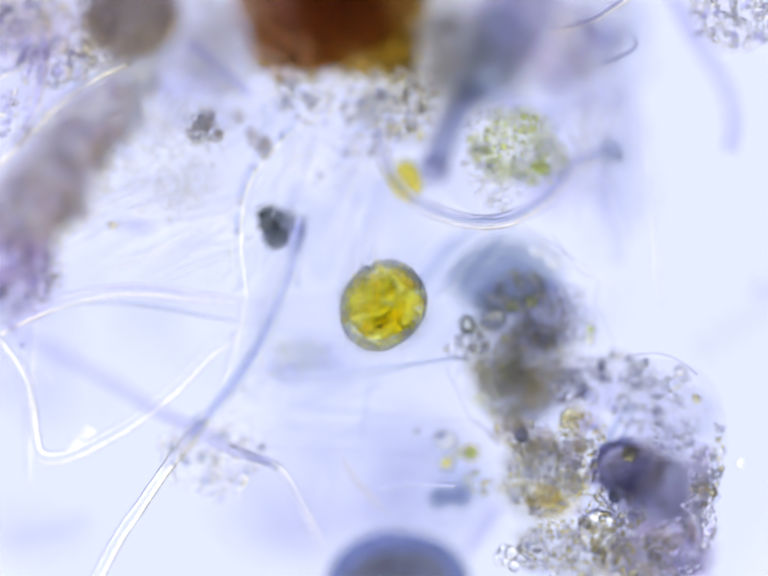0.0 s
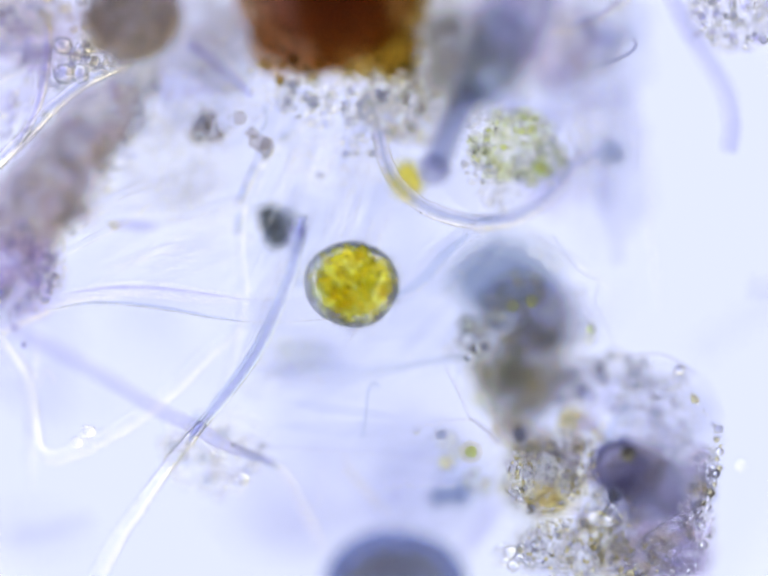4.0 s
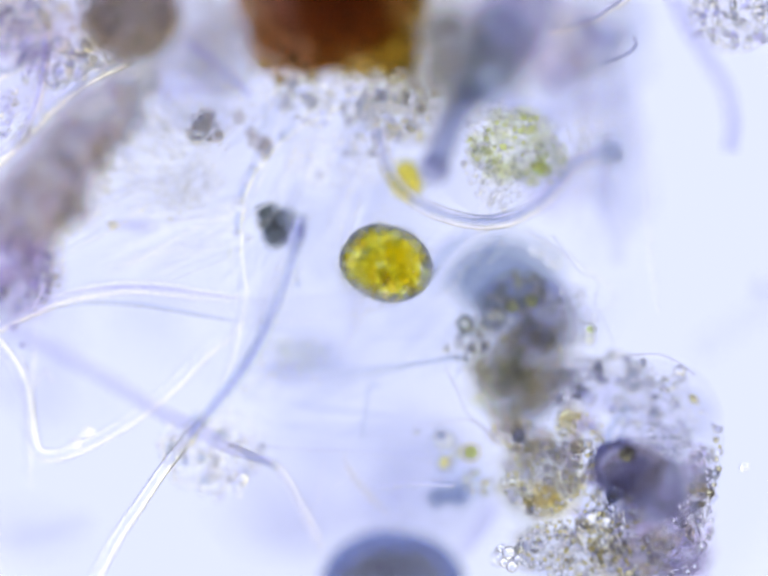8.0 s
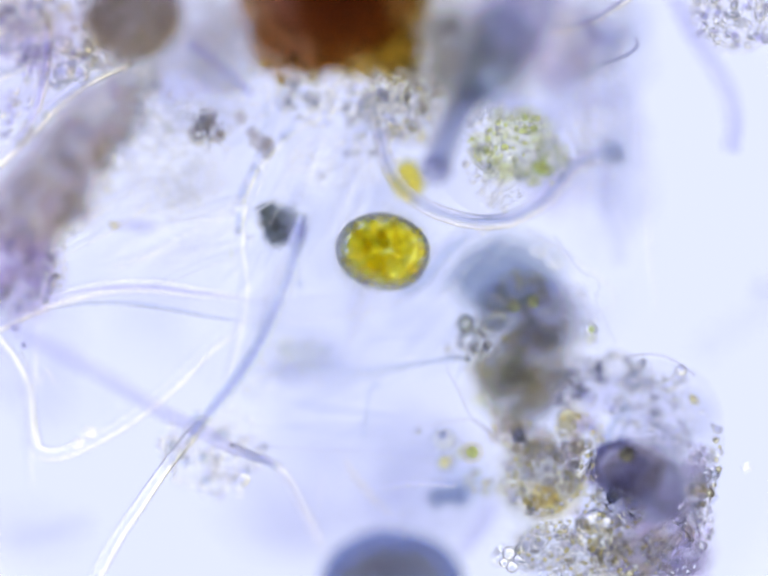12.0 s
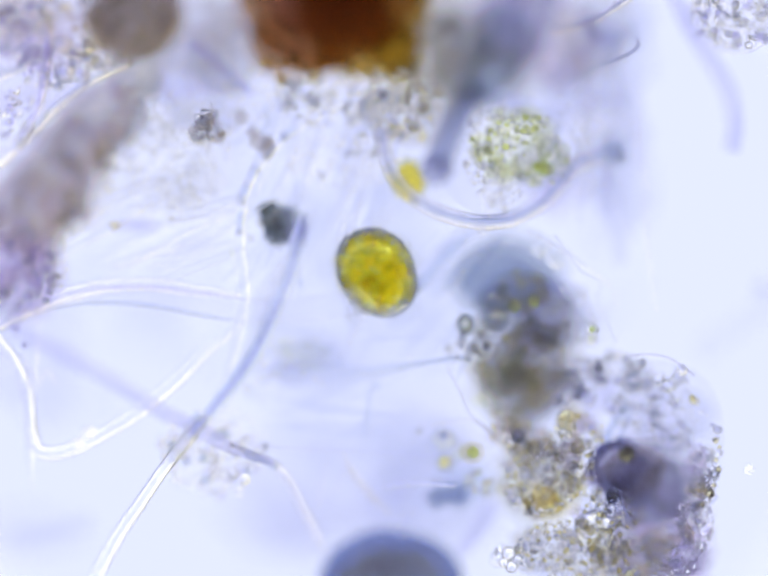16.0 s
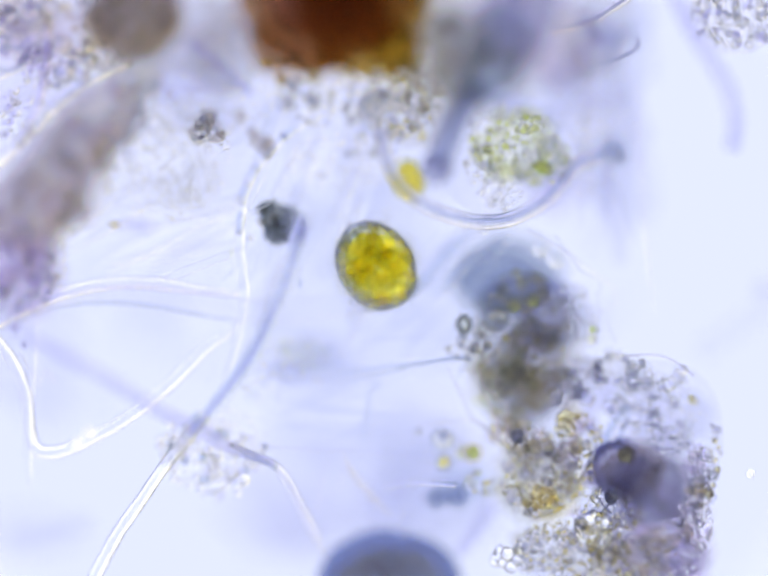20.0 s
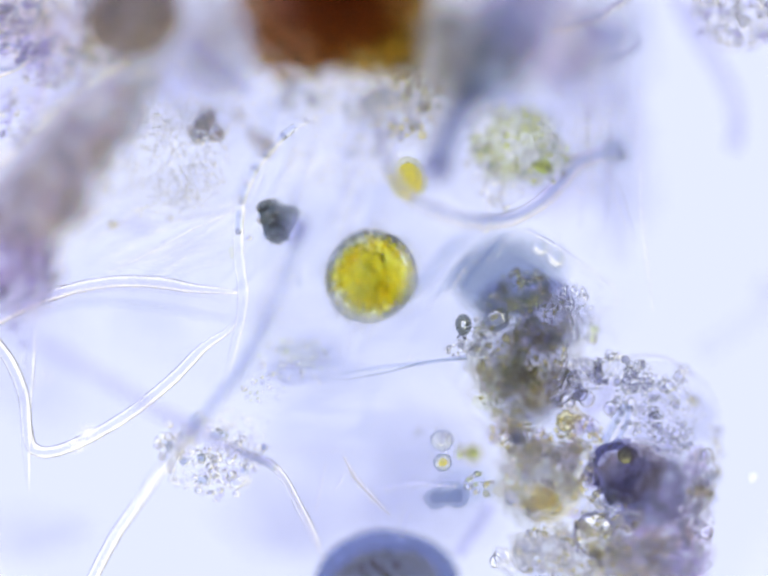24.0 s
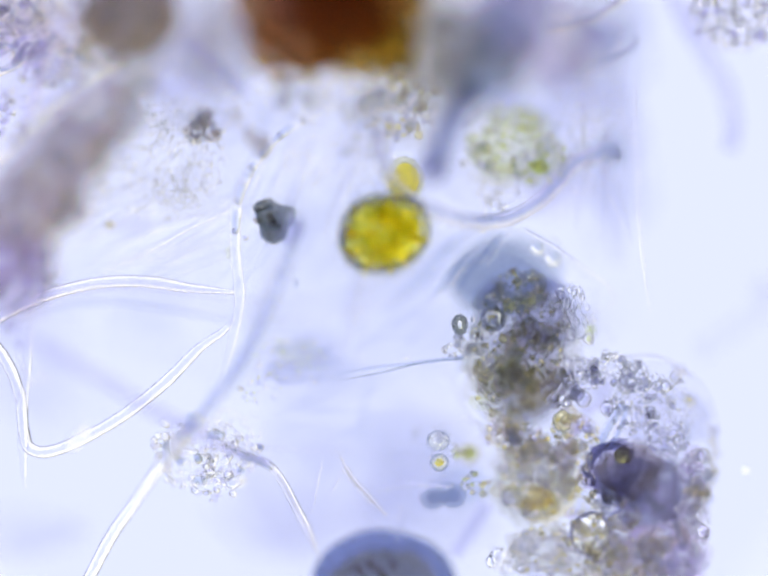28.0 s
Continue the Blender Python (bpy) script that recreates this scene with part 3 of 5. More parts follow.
# ---- big heap with its clear bladder ----
def big_heap():
    t = thing("debris_cluster", spot(1250, 960, -1.0), "loose cluster of grains and dark lumps round a clear bladder", "detritus")
    bag = lump("bladder", 1340, 900, -0.6, 150, 170, 90, VEIL, 111, 0.08, parent=t, fine=0, label="thin clear bladder")
    masses = [(1290, 965, 66, 60, -1.9, PLUM), (1300, 960, 60, 50, -2.0, UMBER), (1266, 955, 50, 54, -1.0, DARKBLUE), (1345, 975, 84, 64, -2.3, PLUM), (1325, 962, 70, 56, -2.2, PLUM), (1350, 990, 70, 60, -2.5, PLUM), (1390, 1000, 64, 60, -2.0, TAN), (1330, 1010, 80, 60, -2.2, PLUM), (1340, 1040, 66, 50, -2.4, DUSK),
              (1410, 1020, 46, 50, -2.2, DUSK), (1330, 1075, 70, 50, -2.2, PLUM), (1360, 1130, 80, 60, -2.0, DUSK), (1340, 1150, 70, 50, -2.0, HAZE),
              (1420, 1120, 40, 60, -2.0, DUSK), (1300, 1120, 60, 60, -1.8, BARK), (1390, 1140, 60, 44, -1.2, PLUM), (1330, 1150, 80, 40, -1.6, DRAB), (1380, 850, 80, 60, -2.2, HAZE), (1330, 880, 70, 70, -2.2, LILAC), 
              (1100, 990, 74, 66, -1.9, DRAB), (1130, 1020, 50, 40, -1.6, AMBER), (1100, 930, 70, 40, -1.8, TAN), 
              (1150, 1130, 90, 50, -1.4, HAZE), (1110, 1120, 60, 40, -1.4, TAN), (1230, 1150, 80, 40, -1.6, TAN), (1240, 1010, 50, 50, -2.2, HAZE), (1200, 790, 70, 50, -2.0, LILAC),
              (1270, 770, 70, 40, -2.0, HAZE)]
    for i, (u, v, a, b, z, m) in enumerate(masses):
        lump("mass", u, v, z, a, b, 24, m, 112 + i, 0.4 if m == DARKBLUE else 0.6, parent=t, fine=0.4)
    arc = [(1160, 790, 40, 40, -0.9, 0.35), (1210, 760, 44, 36, -0.9, 0.35), (1265, 750, 44, 34, -0.9, 0.35), (1310, 770, 34, 36, -0.8, 0.4)]
    low = [(1045, 885, 34, 34, -0.8, 0.5), (1090, 900, 46, 40, -0.8, 0.5), (1110, 975, 78, 78, -0.1, 0.8), (1190, 880, 50, 40, -0.7, 0.5), (1180, 950, 44, 60, -0.4, 0.7),
           (1170, 1120, 110, 60, -0.2, 0.8), (1250, 1045, 70, 50, -0.5, 0.6), (1290, 1140, 70, 50, -0.4, 0.8)]
    edge = [(1440, 960, 30, 50, -0.4, 0.7), (1430, 1060, 34, 70, -0.3, 0.7), (1380, 1120, 60, 60, -0.4, 0.8), (1375, 790, 44, 36, -0.7, 0.4), (1380, 870, 50, 60, -0.8, 0.4), (1300, 830, 50, 50, -0.8, 0.4)]
    grains(t, 90, arc, (5, 9.5), [RINGED, GREY, RINGED, RINGED, GLASSY], 121)
    grains(t, 150, low, (5, 10), [RINGED, OCHRE, RINGED, BROWN, GLASSY, GREY], 125)
    grains(t, 70, edge, (5, 9.5), [RINGED, GREY, RINGED, GLASSY], 126)
    dust("fine_matter", 520, arc, (2.2, 4.5), RINGED, 122, parent=t, label="fine clear granules")
    dust("fine_matter", 2000, low + edge, (2.2, 4.8), RINGED, 127, parent=t, label="fine clear granules")
    dust("fine_matter", 40, arc, (2.5, 4.5), GREY, 128, parent=t, label="fine grey granules")
    dust("fine_matter", 170, low + edge, (2.5, 5), GREY, 123, parent=t, label="fine grey granules")
    dust("fine_matter", 420, low, (2.5, 5), OCHRE, 129, parent=t, label="fine ochre granules")
    lump("mass", 1288, 925, -0.95, 20, 16, 12, AMBER, 140, 0.4, sub=3, parent=t, label="yellowish patch on a dark lump")
    rng = random.Random(124)
    for i in range(110):
        u, v, z = inside(rng, rng.choice(low + edge[:3]))
        lump("floc", u, v, z - 0.5, rng.uniform(9, 24), rng.uniform(8, 18), 8, rng.choice((AMBER, TAN, DUSK, HAZE, LILAC)), 150 + i, 0.7, sub=3, fine=0.3, parent=t, turn=rng.uniform(0, 180))
    for i in range(46):
        a = radians(rng.uniform(-58, 62))
        u, v = 1330 + 145 * math.cos(a) + rng.gauss(0, 5), 930 + 155 * math.sin(a)
        r = rng.choice((3, 4, 5, 6, 9)) * S
        put("bead", grain_mesh(rng.choice((RINGED, GREY, RINGED, OCHRE, GLASSY)), i), bag, spot(u, v, rng.uniform(-0.2, 0.4)), (r, r, r))
    for i, (u, v, a, b) in enumerate(((1118, 1012, 26, 20), (1136, 1026, 22, 16), (1100, 1024, 16, 14), (1124, 1000, 18, 12))):
        lump("floc", u, v, -0.5, a, b, 9, AMBER if i % 2 else MOSSGOLD, 840 + i, 0.8, sub=3, fine=0.5, parent=t, label="golden-yellow clump")
    for i, (u, v, r) in enumerate(((1045, 1128, 14), (1064, 1142, 11), (1036, 1148, 10), (1066, 1120, 10), (1052, 1156, 12), (1030, 1118, 9))):
        lump("bubble", u, v, 0.0, r, r, r * 0.8, RINGED, 134 + i, 0.06, sub=3, fine=0, parent=t, label="clear bubble")
    for i, (u, v) in enumerate(((1066, 888), (1258, 1012))):
        rim(u, v, 0.0, 10, 11, 4.5, SLATE, t)
        lump("cell", u, v, 0.0, 12, 13, 9, GREY, 138 + i, 0.2, sub=3, parent=t, label="dark round cell")
    rim(1222, 1084, -0.8, 36, 40, 6, DARKBLUE, t, "violet rim of a bubble")
    lump("bubble", 1222, 1084, -0.6, 38, 42, 24, BRIGHT, 131, 0.05, sub=4, fine=0, parent=t, label="clear bright bubble")
    lump("mass", 1222, 1084, -1.2, 30, 32, 16, MOSS, 132, 0.4, sub=3, parent=t, label="pale yellowish filling of a bubble")
    for u, v, r, m in ((1165, 855, 20, OCHRE), (1285, 925, 15, GREEN), (1072, 886, 17, GREY), (1100, 912, 18, OCHRE), (1140, 1025, 18, OCHRE), (1440, 975, 18, GREY),
                       (1452, 925, 14, RINGED), (1255, 830, 14, GREY), (1060, 1010, 18, GREY), (1195, 800, 15, GREY), (1035, 1130, 16, RINGED), (1022, 1140, 12, RINGED), (1450, 1080, 14, RINGED),
                       (1395, 765, 12, GREY), (1375, 785, 11, RINGED), (1208, 810, 16, GREY)):
        lump("cell", u, v, -0.75, r, r * 1.1, r, m, u, 0.15, sub=3, parent=t)
    strand("rim", [(1214, 985, -0.9), (1218, 940, -0.9), (1240, 912, -0.9), (1272, 906, -0.9), (1296, 922, -0.9), (1298, 948, -0.9)], 9, DARKBLUE, t, "dark violet rim of a lump", taper=(0.3, 0.3))
    strand("fibre", [(1240, 905, -0.9), (1262, 860, -0.9), (1290, 820, -0.9)], 9, STEEL, t)
    strand("fibre", [(1262, 910, -1.0), (1285, 865, -1.0), (1295, 825, -1.0)], 6, STEEL, t)
    strand("fibre", [(1290, 725, -0.2), (1345, 722, -0.2), (1385, 735, -0.2), (1425, 765, -0.2)], 2.4, TUBE, t)
    return t


HEAP = big_heap()


# ---- dark sphere at the lower edge ----
def dark_sphere():
    t = thing("dark_spore", spot(812, 1190, -2.2), "large dark blue-rimmed sphere with a mauve-brown inside", "spore")
    lump("shell", 812, 1206, -2.2, 150, 127, 100, INKY, 141, 0.06, parent=t, fine=0)
    lump("filling", 812, 1214, -2.2, 112, 94, 60, MAUVE, 142, 0.15, parent=t)
    grains(t, 8, [(800, 1165, 50, 14, -1.6, 0.3)], (6, 13), [UMBER, BROWN], 141)
    return t


SPHERE = dark_sphere()


# ---- filaments ----
JOINTED = thread("hypha", [(665, 228, -0.7), (600, 262, -0.7), (545, 310, -0.7), (507, 368, -0.7), (488, 430, -0.7), (487, 520, -0.7), (496, 600, -0.75), (487, 665, -0.8),
                           (467, 745, -0.8), (435, 830, -0.9)], 11, LUCENT, "clear thin filament hanging in a long curve with dark joints", septa=(0.08, 0.16, 0.24, 0.3, 0.36, 0.43, 0.5), wobble=0.25, taper=(0.4, 0.2))
for run in ([(604, 259), (585, 272), (566, 290)], [(560, 296), (545, 311), (533, 326)], [(528, 333), (517, 350), (508, 367)], [(503, 377), (496, 398), (491, 418)], [(489, 430), (488, 455), (487, 478)]):
    strand("segment", [(u, v, -0.7) for u, v in run], 7.5, STEEL, JOINTED, "blue-grey filled stretch", taper=(0.5, 0.5))
BLUE = thread("blue_hypha", [(622, 440, 0.9), (612, 475, 0.7), (592, 560, 0.5), (558, 645, 0.5), (518, 722, 0.5), (466, 795, 0.5), (402, 874, 0.5), (384, 898, 0.45)], 14, STEEL,
       "steel-blue thick filament running down to a crossing", taper=(0.4, 0.15), core=VIOLET)
LOWER = thread("hypha", [(418, 854, 0.5), (400, 877, 0.4), (340, 950, 0.0), (285, 1030, -0.4), (240, 1095, -0.6), (190, 1190, -0.8)], 12.5, CLEAR,
       "clear bright tubular filament below a crossing", taper=(0.15, 1))
thread("violet_hypha", [(20, 670, 2.2), (130, 725, 2.0), (230, 782, 1.6), (320, 836, 1.2), (400, 874, 0.7), (465, 912, 0.3), (555, 945, -0.4)], 15, VIOLET,
       "soft violet filament sinking to a crossing", taper=(1, 0.5))
BENT_PIECE = thread("dark_joint", [(478, 912, -0.3), (515, 930, -0.55), (545, 942, -0.7), (562, 955, -0.8)], 8, STEEL, "dark violet joint of a bent filament", taper=(0.2, 0.8))
BEND = thread("hypha", [(470, 908, 0.2), (552, 945, -0.5), (584, 978, -0.8), (612, 1030, -0.9), (640, 1085, -1.3), (662, 1140, -1.7)], 9, CLEAR, "clear thin filament with a sharp bend", core=AMBER, taper=(0.3, 0.1))
HOOK = thread("hypha", [(-10, 690, -0.82), (30, 745, -0.82), (56, 810, -0.82), (64, 880, -0.82), (75, 918, -0.82), (110, 928, -0.82), (170, 908, -0.82), (260, 858, -0.82), (350, 788, -0.82),
                 (420, 718, -0.82), (470, 682, -0.82), (492, 655, -0.82)], 12, CLEAR, "clear tubular filament bent like a hook", taper=(1, 0.3))
BOW = thread("hypha", [(-10, 668, -0.8), (60, 632, -0.8), (140, 602, -0.8), (230, 584, -0.8), (320, 584, -0.8), (400, 596, -0.8), (490, 604, -0.8)], 12, HALO,
       "clear tubular filament flattening to a ribbon", taper=(1, 0.4))
def ribbon():
    t = thing("ribbon", spot(400, 620, 0.5), "faint violet ribbon crossing the open water", "filament")
    line = [(60, 640, 0.2), (170, 604, 0.4), (280, 604, 0.5), (390, 618, 0.5), (500, 634, 0.5), (620, 632, 0.6), (760, 612, 0.8), (850, 570, 1.0), (920, 500, 1.0), (985, 462, 1.0)]
    strand("membrane", line, 24, FAINT, t, flat=0.25, taper=(0.3, 0.6))
    strand("edge", [(90, 634, 0.3), (170, 620, 0.45), (250, 619, 0.5), (330, 628, 0.5), (420, 645, 0.5), (500, 657, 0.5)], 4, STEEL, t, "thin blue-grey edge", taper=(0.2, 0.2))
    strand("edge", [(130, 600, 0.3), (220, 588, 0.4), (320, 588, 0.5), (420, 600, 0.5), (500, 612, 0.5)], 3, VIOLET, t, "thin violet edge", taper=(0.2, 0.2))
    strand("edge", [(800, 610, 0.9), (860, 575, 1.0), (910, 520, 1.0), (960, 478, 1.0)], 11, PALEBLUE, t, "thicker blue-grey stretch", taper=(0.1, 0.3))


ribbon()
thread("hypha", [(60, 1000, -1.0), (55, 880, -1.0), (62, 760, -1.0), (72, 650, -1.0)], 11, FAINT, "faint clear filament beside a bright one", taper=(0.1, 0.1))
thread("hypha", [(-10, 335, 0.6), (55, 272, 0.6), (110, 215, 0.5), (180, 163, 0.2), (260, 125, -0.2)], 14, HALO, "clear tubular filament at a brown band", core=STEEL)
thread("hypha", [(95, 50, 0.3), (94, 110, 0.3), (82, 190, 0.4), (62, 245, 0.5), (38, 285, 0.5)], 10, HALO, "clear thin filament beside small round cells", core=VIOLET)
thread("hypha", [(-10, 158, -0.9), (45, 132, -0.9), (95, 92, -0.9), (125, 70, -0.9)], 9, TUBE, "clear short filament by pale granules")
ROD = thread("violet_rod", [(1370, -20, 1.4), (1405, 55, 1.5), (1450, 125, 1.7), (1484, 185, 1.8), (1497, 250, 1.5), (1492, 306, 1.4)], 17, RODVIOLET, "soft violet rod with a rounded end", wobble=0.03)
NEEDLE = thread("needle", [(1288, 255, -1.0), (1302, 340, -1.0), (1304, 430, -1.0), (1314, 530, -1.0), (1328, 635, -1.0)], 4, CLEAR, "thin clear needle in open water", "fibre", taper=(0.6, 0.2))
thread("hair", [(1075, 470, -0.6), (1130, 500, -0.6), (1195, 545, -0.6), (1240, 580, -0.6), (1255, 608, -0.6), (1242, 628, -0.6), (1215, 636, -0.6)], 3, CLEAR, "fine clear hair with a hooked end", "fibre")
thread("hair", [(1130, 480, 0.2), (1180, 550, 0.1), (1222, 575, 0.1), (1216, 615, 0.1), (1235, 655, 0.1), (1255, 700, 0)], 2.4, FAINT, "fine clear hair with several kinks", "fibre")
thread("dark_fibre", [(690, 762, -1.2), (780, 748, -1.0), (860, 740, -0.9), (950, 727, -0.8)], 4.5, STEEL, "thin teal-tinged fibre touching a heap", "fibre", taper=(0.2, 1))
thread("dark_fibre", [(700, 775, -1.2), (790, 758, -1.0), (870, 738, -0.8), (950, 732, -0.7)], 2.5, SLATE, "thin dark fibre touching a heap", "fibre", taper=(0.2, 1))
thread("hypha", [(1120, 62, -0.5), (1170, 53, -0.4), (1215, 38, -0.3), (1250, 15, -0.4), (1285, -8, -0.4)], 9, HALO, "clear filament with a dark edge", core=DARKBLUE)
thread("curl", [(1210, 135, 0.2), (1250, 124, 0.2), (1285, 108, 0.2), (1300, 92, 0.2), (1296, 76, 0.2)], 4, DARKBLUE, "thin dark curl of loose fibre", "fibre", taper=(0.2, 0.6))
thread("fibre", [(985, 385, -1.0), (990, 420, -1.0), (987, 475, -1.0)], 6, CLEAR, "short clear rod across a bow of filament", "fibre")
thread("fibre", [(700, 930, -1.1), (720, 970, -1.1), (755, 1010, -1.1), (795, 1050, -1.1)], 7, CLEAR, "thin branching clear filament", "filament", core=AMBER, taper=(0.3, 0.2))
thread("fibre", [(705, 950, -1.1), (690, 985, -1.1), (672, 1010, -1.1)], 3, CLEAR, "thin clear branch of a filament", "filament", taper=(0.3, 0.2))
thread("fibre", [(640, 1050, -1.1), (650, 1000, -1.0), (665, 930, -0.8)], 3, CLEAR, "thin clear fibre in open water", "fibre", taper=(0.1, 0.1))
thread("fibre", [(545, 912, -0.2), (640, 918, -0.1), (740, 922, 0), (880, 932, 0)], 4, FAINT, "faint straight fibre in open water", "fibre")
thread("fibre", [(740, 895, 0.8), (748, 850, 0.8), (752, 800, 0.8), (765, 782, 0.8), (775, 790, 0.8)], 2.5, STEEL, "fine hooked hair in open water", "fibre")
thread("fibre", [(910, 750, 0.4), (935, 795, 0.4), (960, 850, 0.4), (1005, 890, 0.4)], 2.2, CLEAR, "fine grey hair leading to a cluster", "fibre")
thread("fibre", [(850, 868, 0.5), (910, 862, 0.5), (965, 858, 0.5), (1000, 880, 0.5), (1020, 905, 0.5)], 3, CLEAR, "fine clear looped hair by a cluster", "fibre")
thread("fibre", [(780, 995, -0.4), (850, 985, -0.4), (930, 990, -0.3)], 5, CLEAR, "faint clear fibre near grey cells", "fibre")
STRAND = thread("blue_strand", [(945, 1130, -2.2), (975, 1085, -2.2), (1010, 1030, -2.1)], 14, VIOLET, "soft bluish strand beside a dark sphere")
thread("grey_rod", [(385, 85, 1.0), (430, 120, 1.0), (470, 155, 1.0), (515, 195, 1.0)], 12, RODVIOLET, "soft grey rod beside a rust clump", taper=(0.7, 0.5))
thread("hair", [(540, 215, 0.9), (545, 245, 0.9), (530, 275, 0.9)], 3, STEEL, "fine grey hair in open water", "fibre")
thread("hair", [(590, 350, 0.9), (650, 342, 0.9), (700, 340, 0.9), (780, 368, 0.9)], 3, CLEAR, "fine clear hair in open water", "fibre")
thread("hair", [(40, 720, 0.3), (65, 770, 0.3), (78, 782, 0.3), (92, 755, 0.3), (108, 782, 0.3)], 4, CLEAR, "fine clear bent hair in water", "fibre")
thread("streak", [(20, 1098, 2.5), (110, 1082, 2.5), (190, 1062, 2.5)], 20, VEIL, "faint violet streak in the water")
thread("streak", [(1530, 585, 1.8), (1580, 590, 1.8), (1620, 595, 1.8)], 24, VEIL, "soft violet end of a rod")
thread("streak", [(1225, 330, 1.6), (1235, 400, 1.6), (1260, 480, 1.6), (1265, 540, 1.6)], 17, VEIL, "faint violet veil of slime")
thread("streak", [(1420, 720, -3.5), (1500, 670, -3.5), (1590, 610, -3.5)], 26, VEIL, "faint violet strand low in the water")

thread("hair", [(215, 560, -0.8), (310, 512, -0.8), (400, 462, -0.8), (482, 430, -0.8)], 5, CLEAR, "faint clear thread leading to a filament", "fibre", taper=(0.1, 0.3))
thread("hair", [(300, 545, -1.0), (370, 500, -1.0), (440, 455, -1.0), (476, 420, -1.0)], 4, FAINT, "faint clear thread leading to a filament", "fibre", taper=(0.1, 0.3))
thread("hair", [(250, 470, -0.6), (330, 455, -0.7), (420, 440, -0.8), (480, 425, -0.8)], 4, FAINT, "faint clear thread leading to a filament", "fibre", taper=(0.1, 0.3))
thread("hair", [(815, 1100, -1.0), (825, 1060, -1.0), (838, 1030, -1.0)], 5, FAINT, "short clear thread above a dark sphere", "fibre", taper=(0.3, 0.3))
thread("hair", [(800, 1085, -1.0), (815, 1050, -1.0), (822, 1025, -1.0)], 4, FAINT, "short clear thread above a dark sphere", "fibre", taper=(0.3, 0.3))


def dome_lines():
    """Fine slanting fibres over the edge of the grey dome."""
    t = thing("fibre_tuft", spot(950, 520, -1.0), "tuft of fine grey fibres slanting over a dome", "fibre")
    rng = random.Random(12)
    for i in range(13):
        u, v = 900 + i * 10, 590 - i * 8 + rng.uniform(-10, 10)
        l = rng.uniform(30, 55)
        strand("fibre", [(u - l * 0.6, v + l, -1.4), (u, v + rng.uniform(-3, 3), -1.4), (u + l * 0.7, v - l * 0.9, -1.4)], rng.uniform(3, 6), PALEBLUE if i % 2 else FAINT, t, taper=(0.1, 0.1), sides=8, n=5, seed=i)


dome_lines()


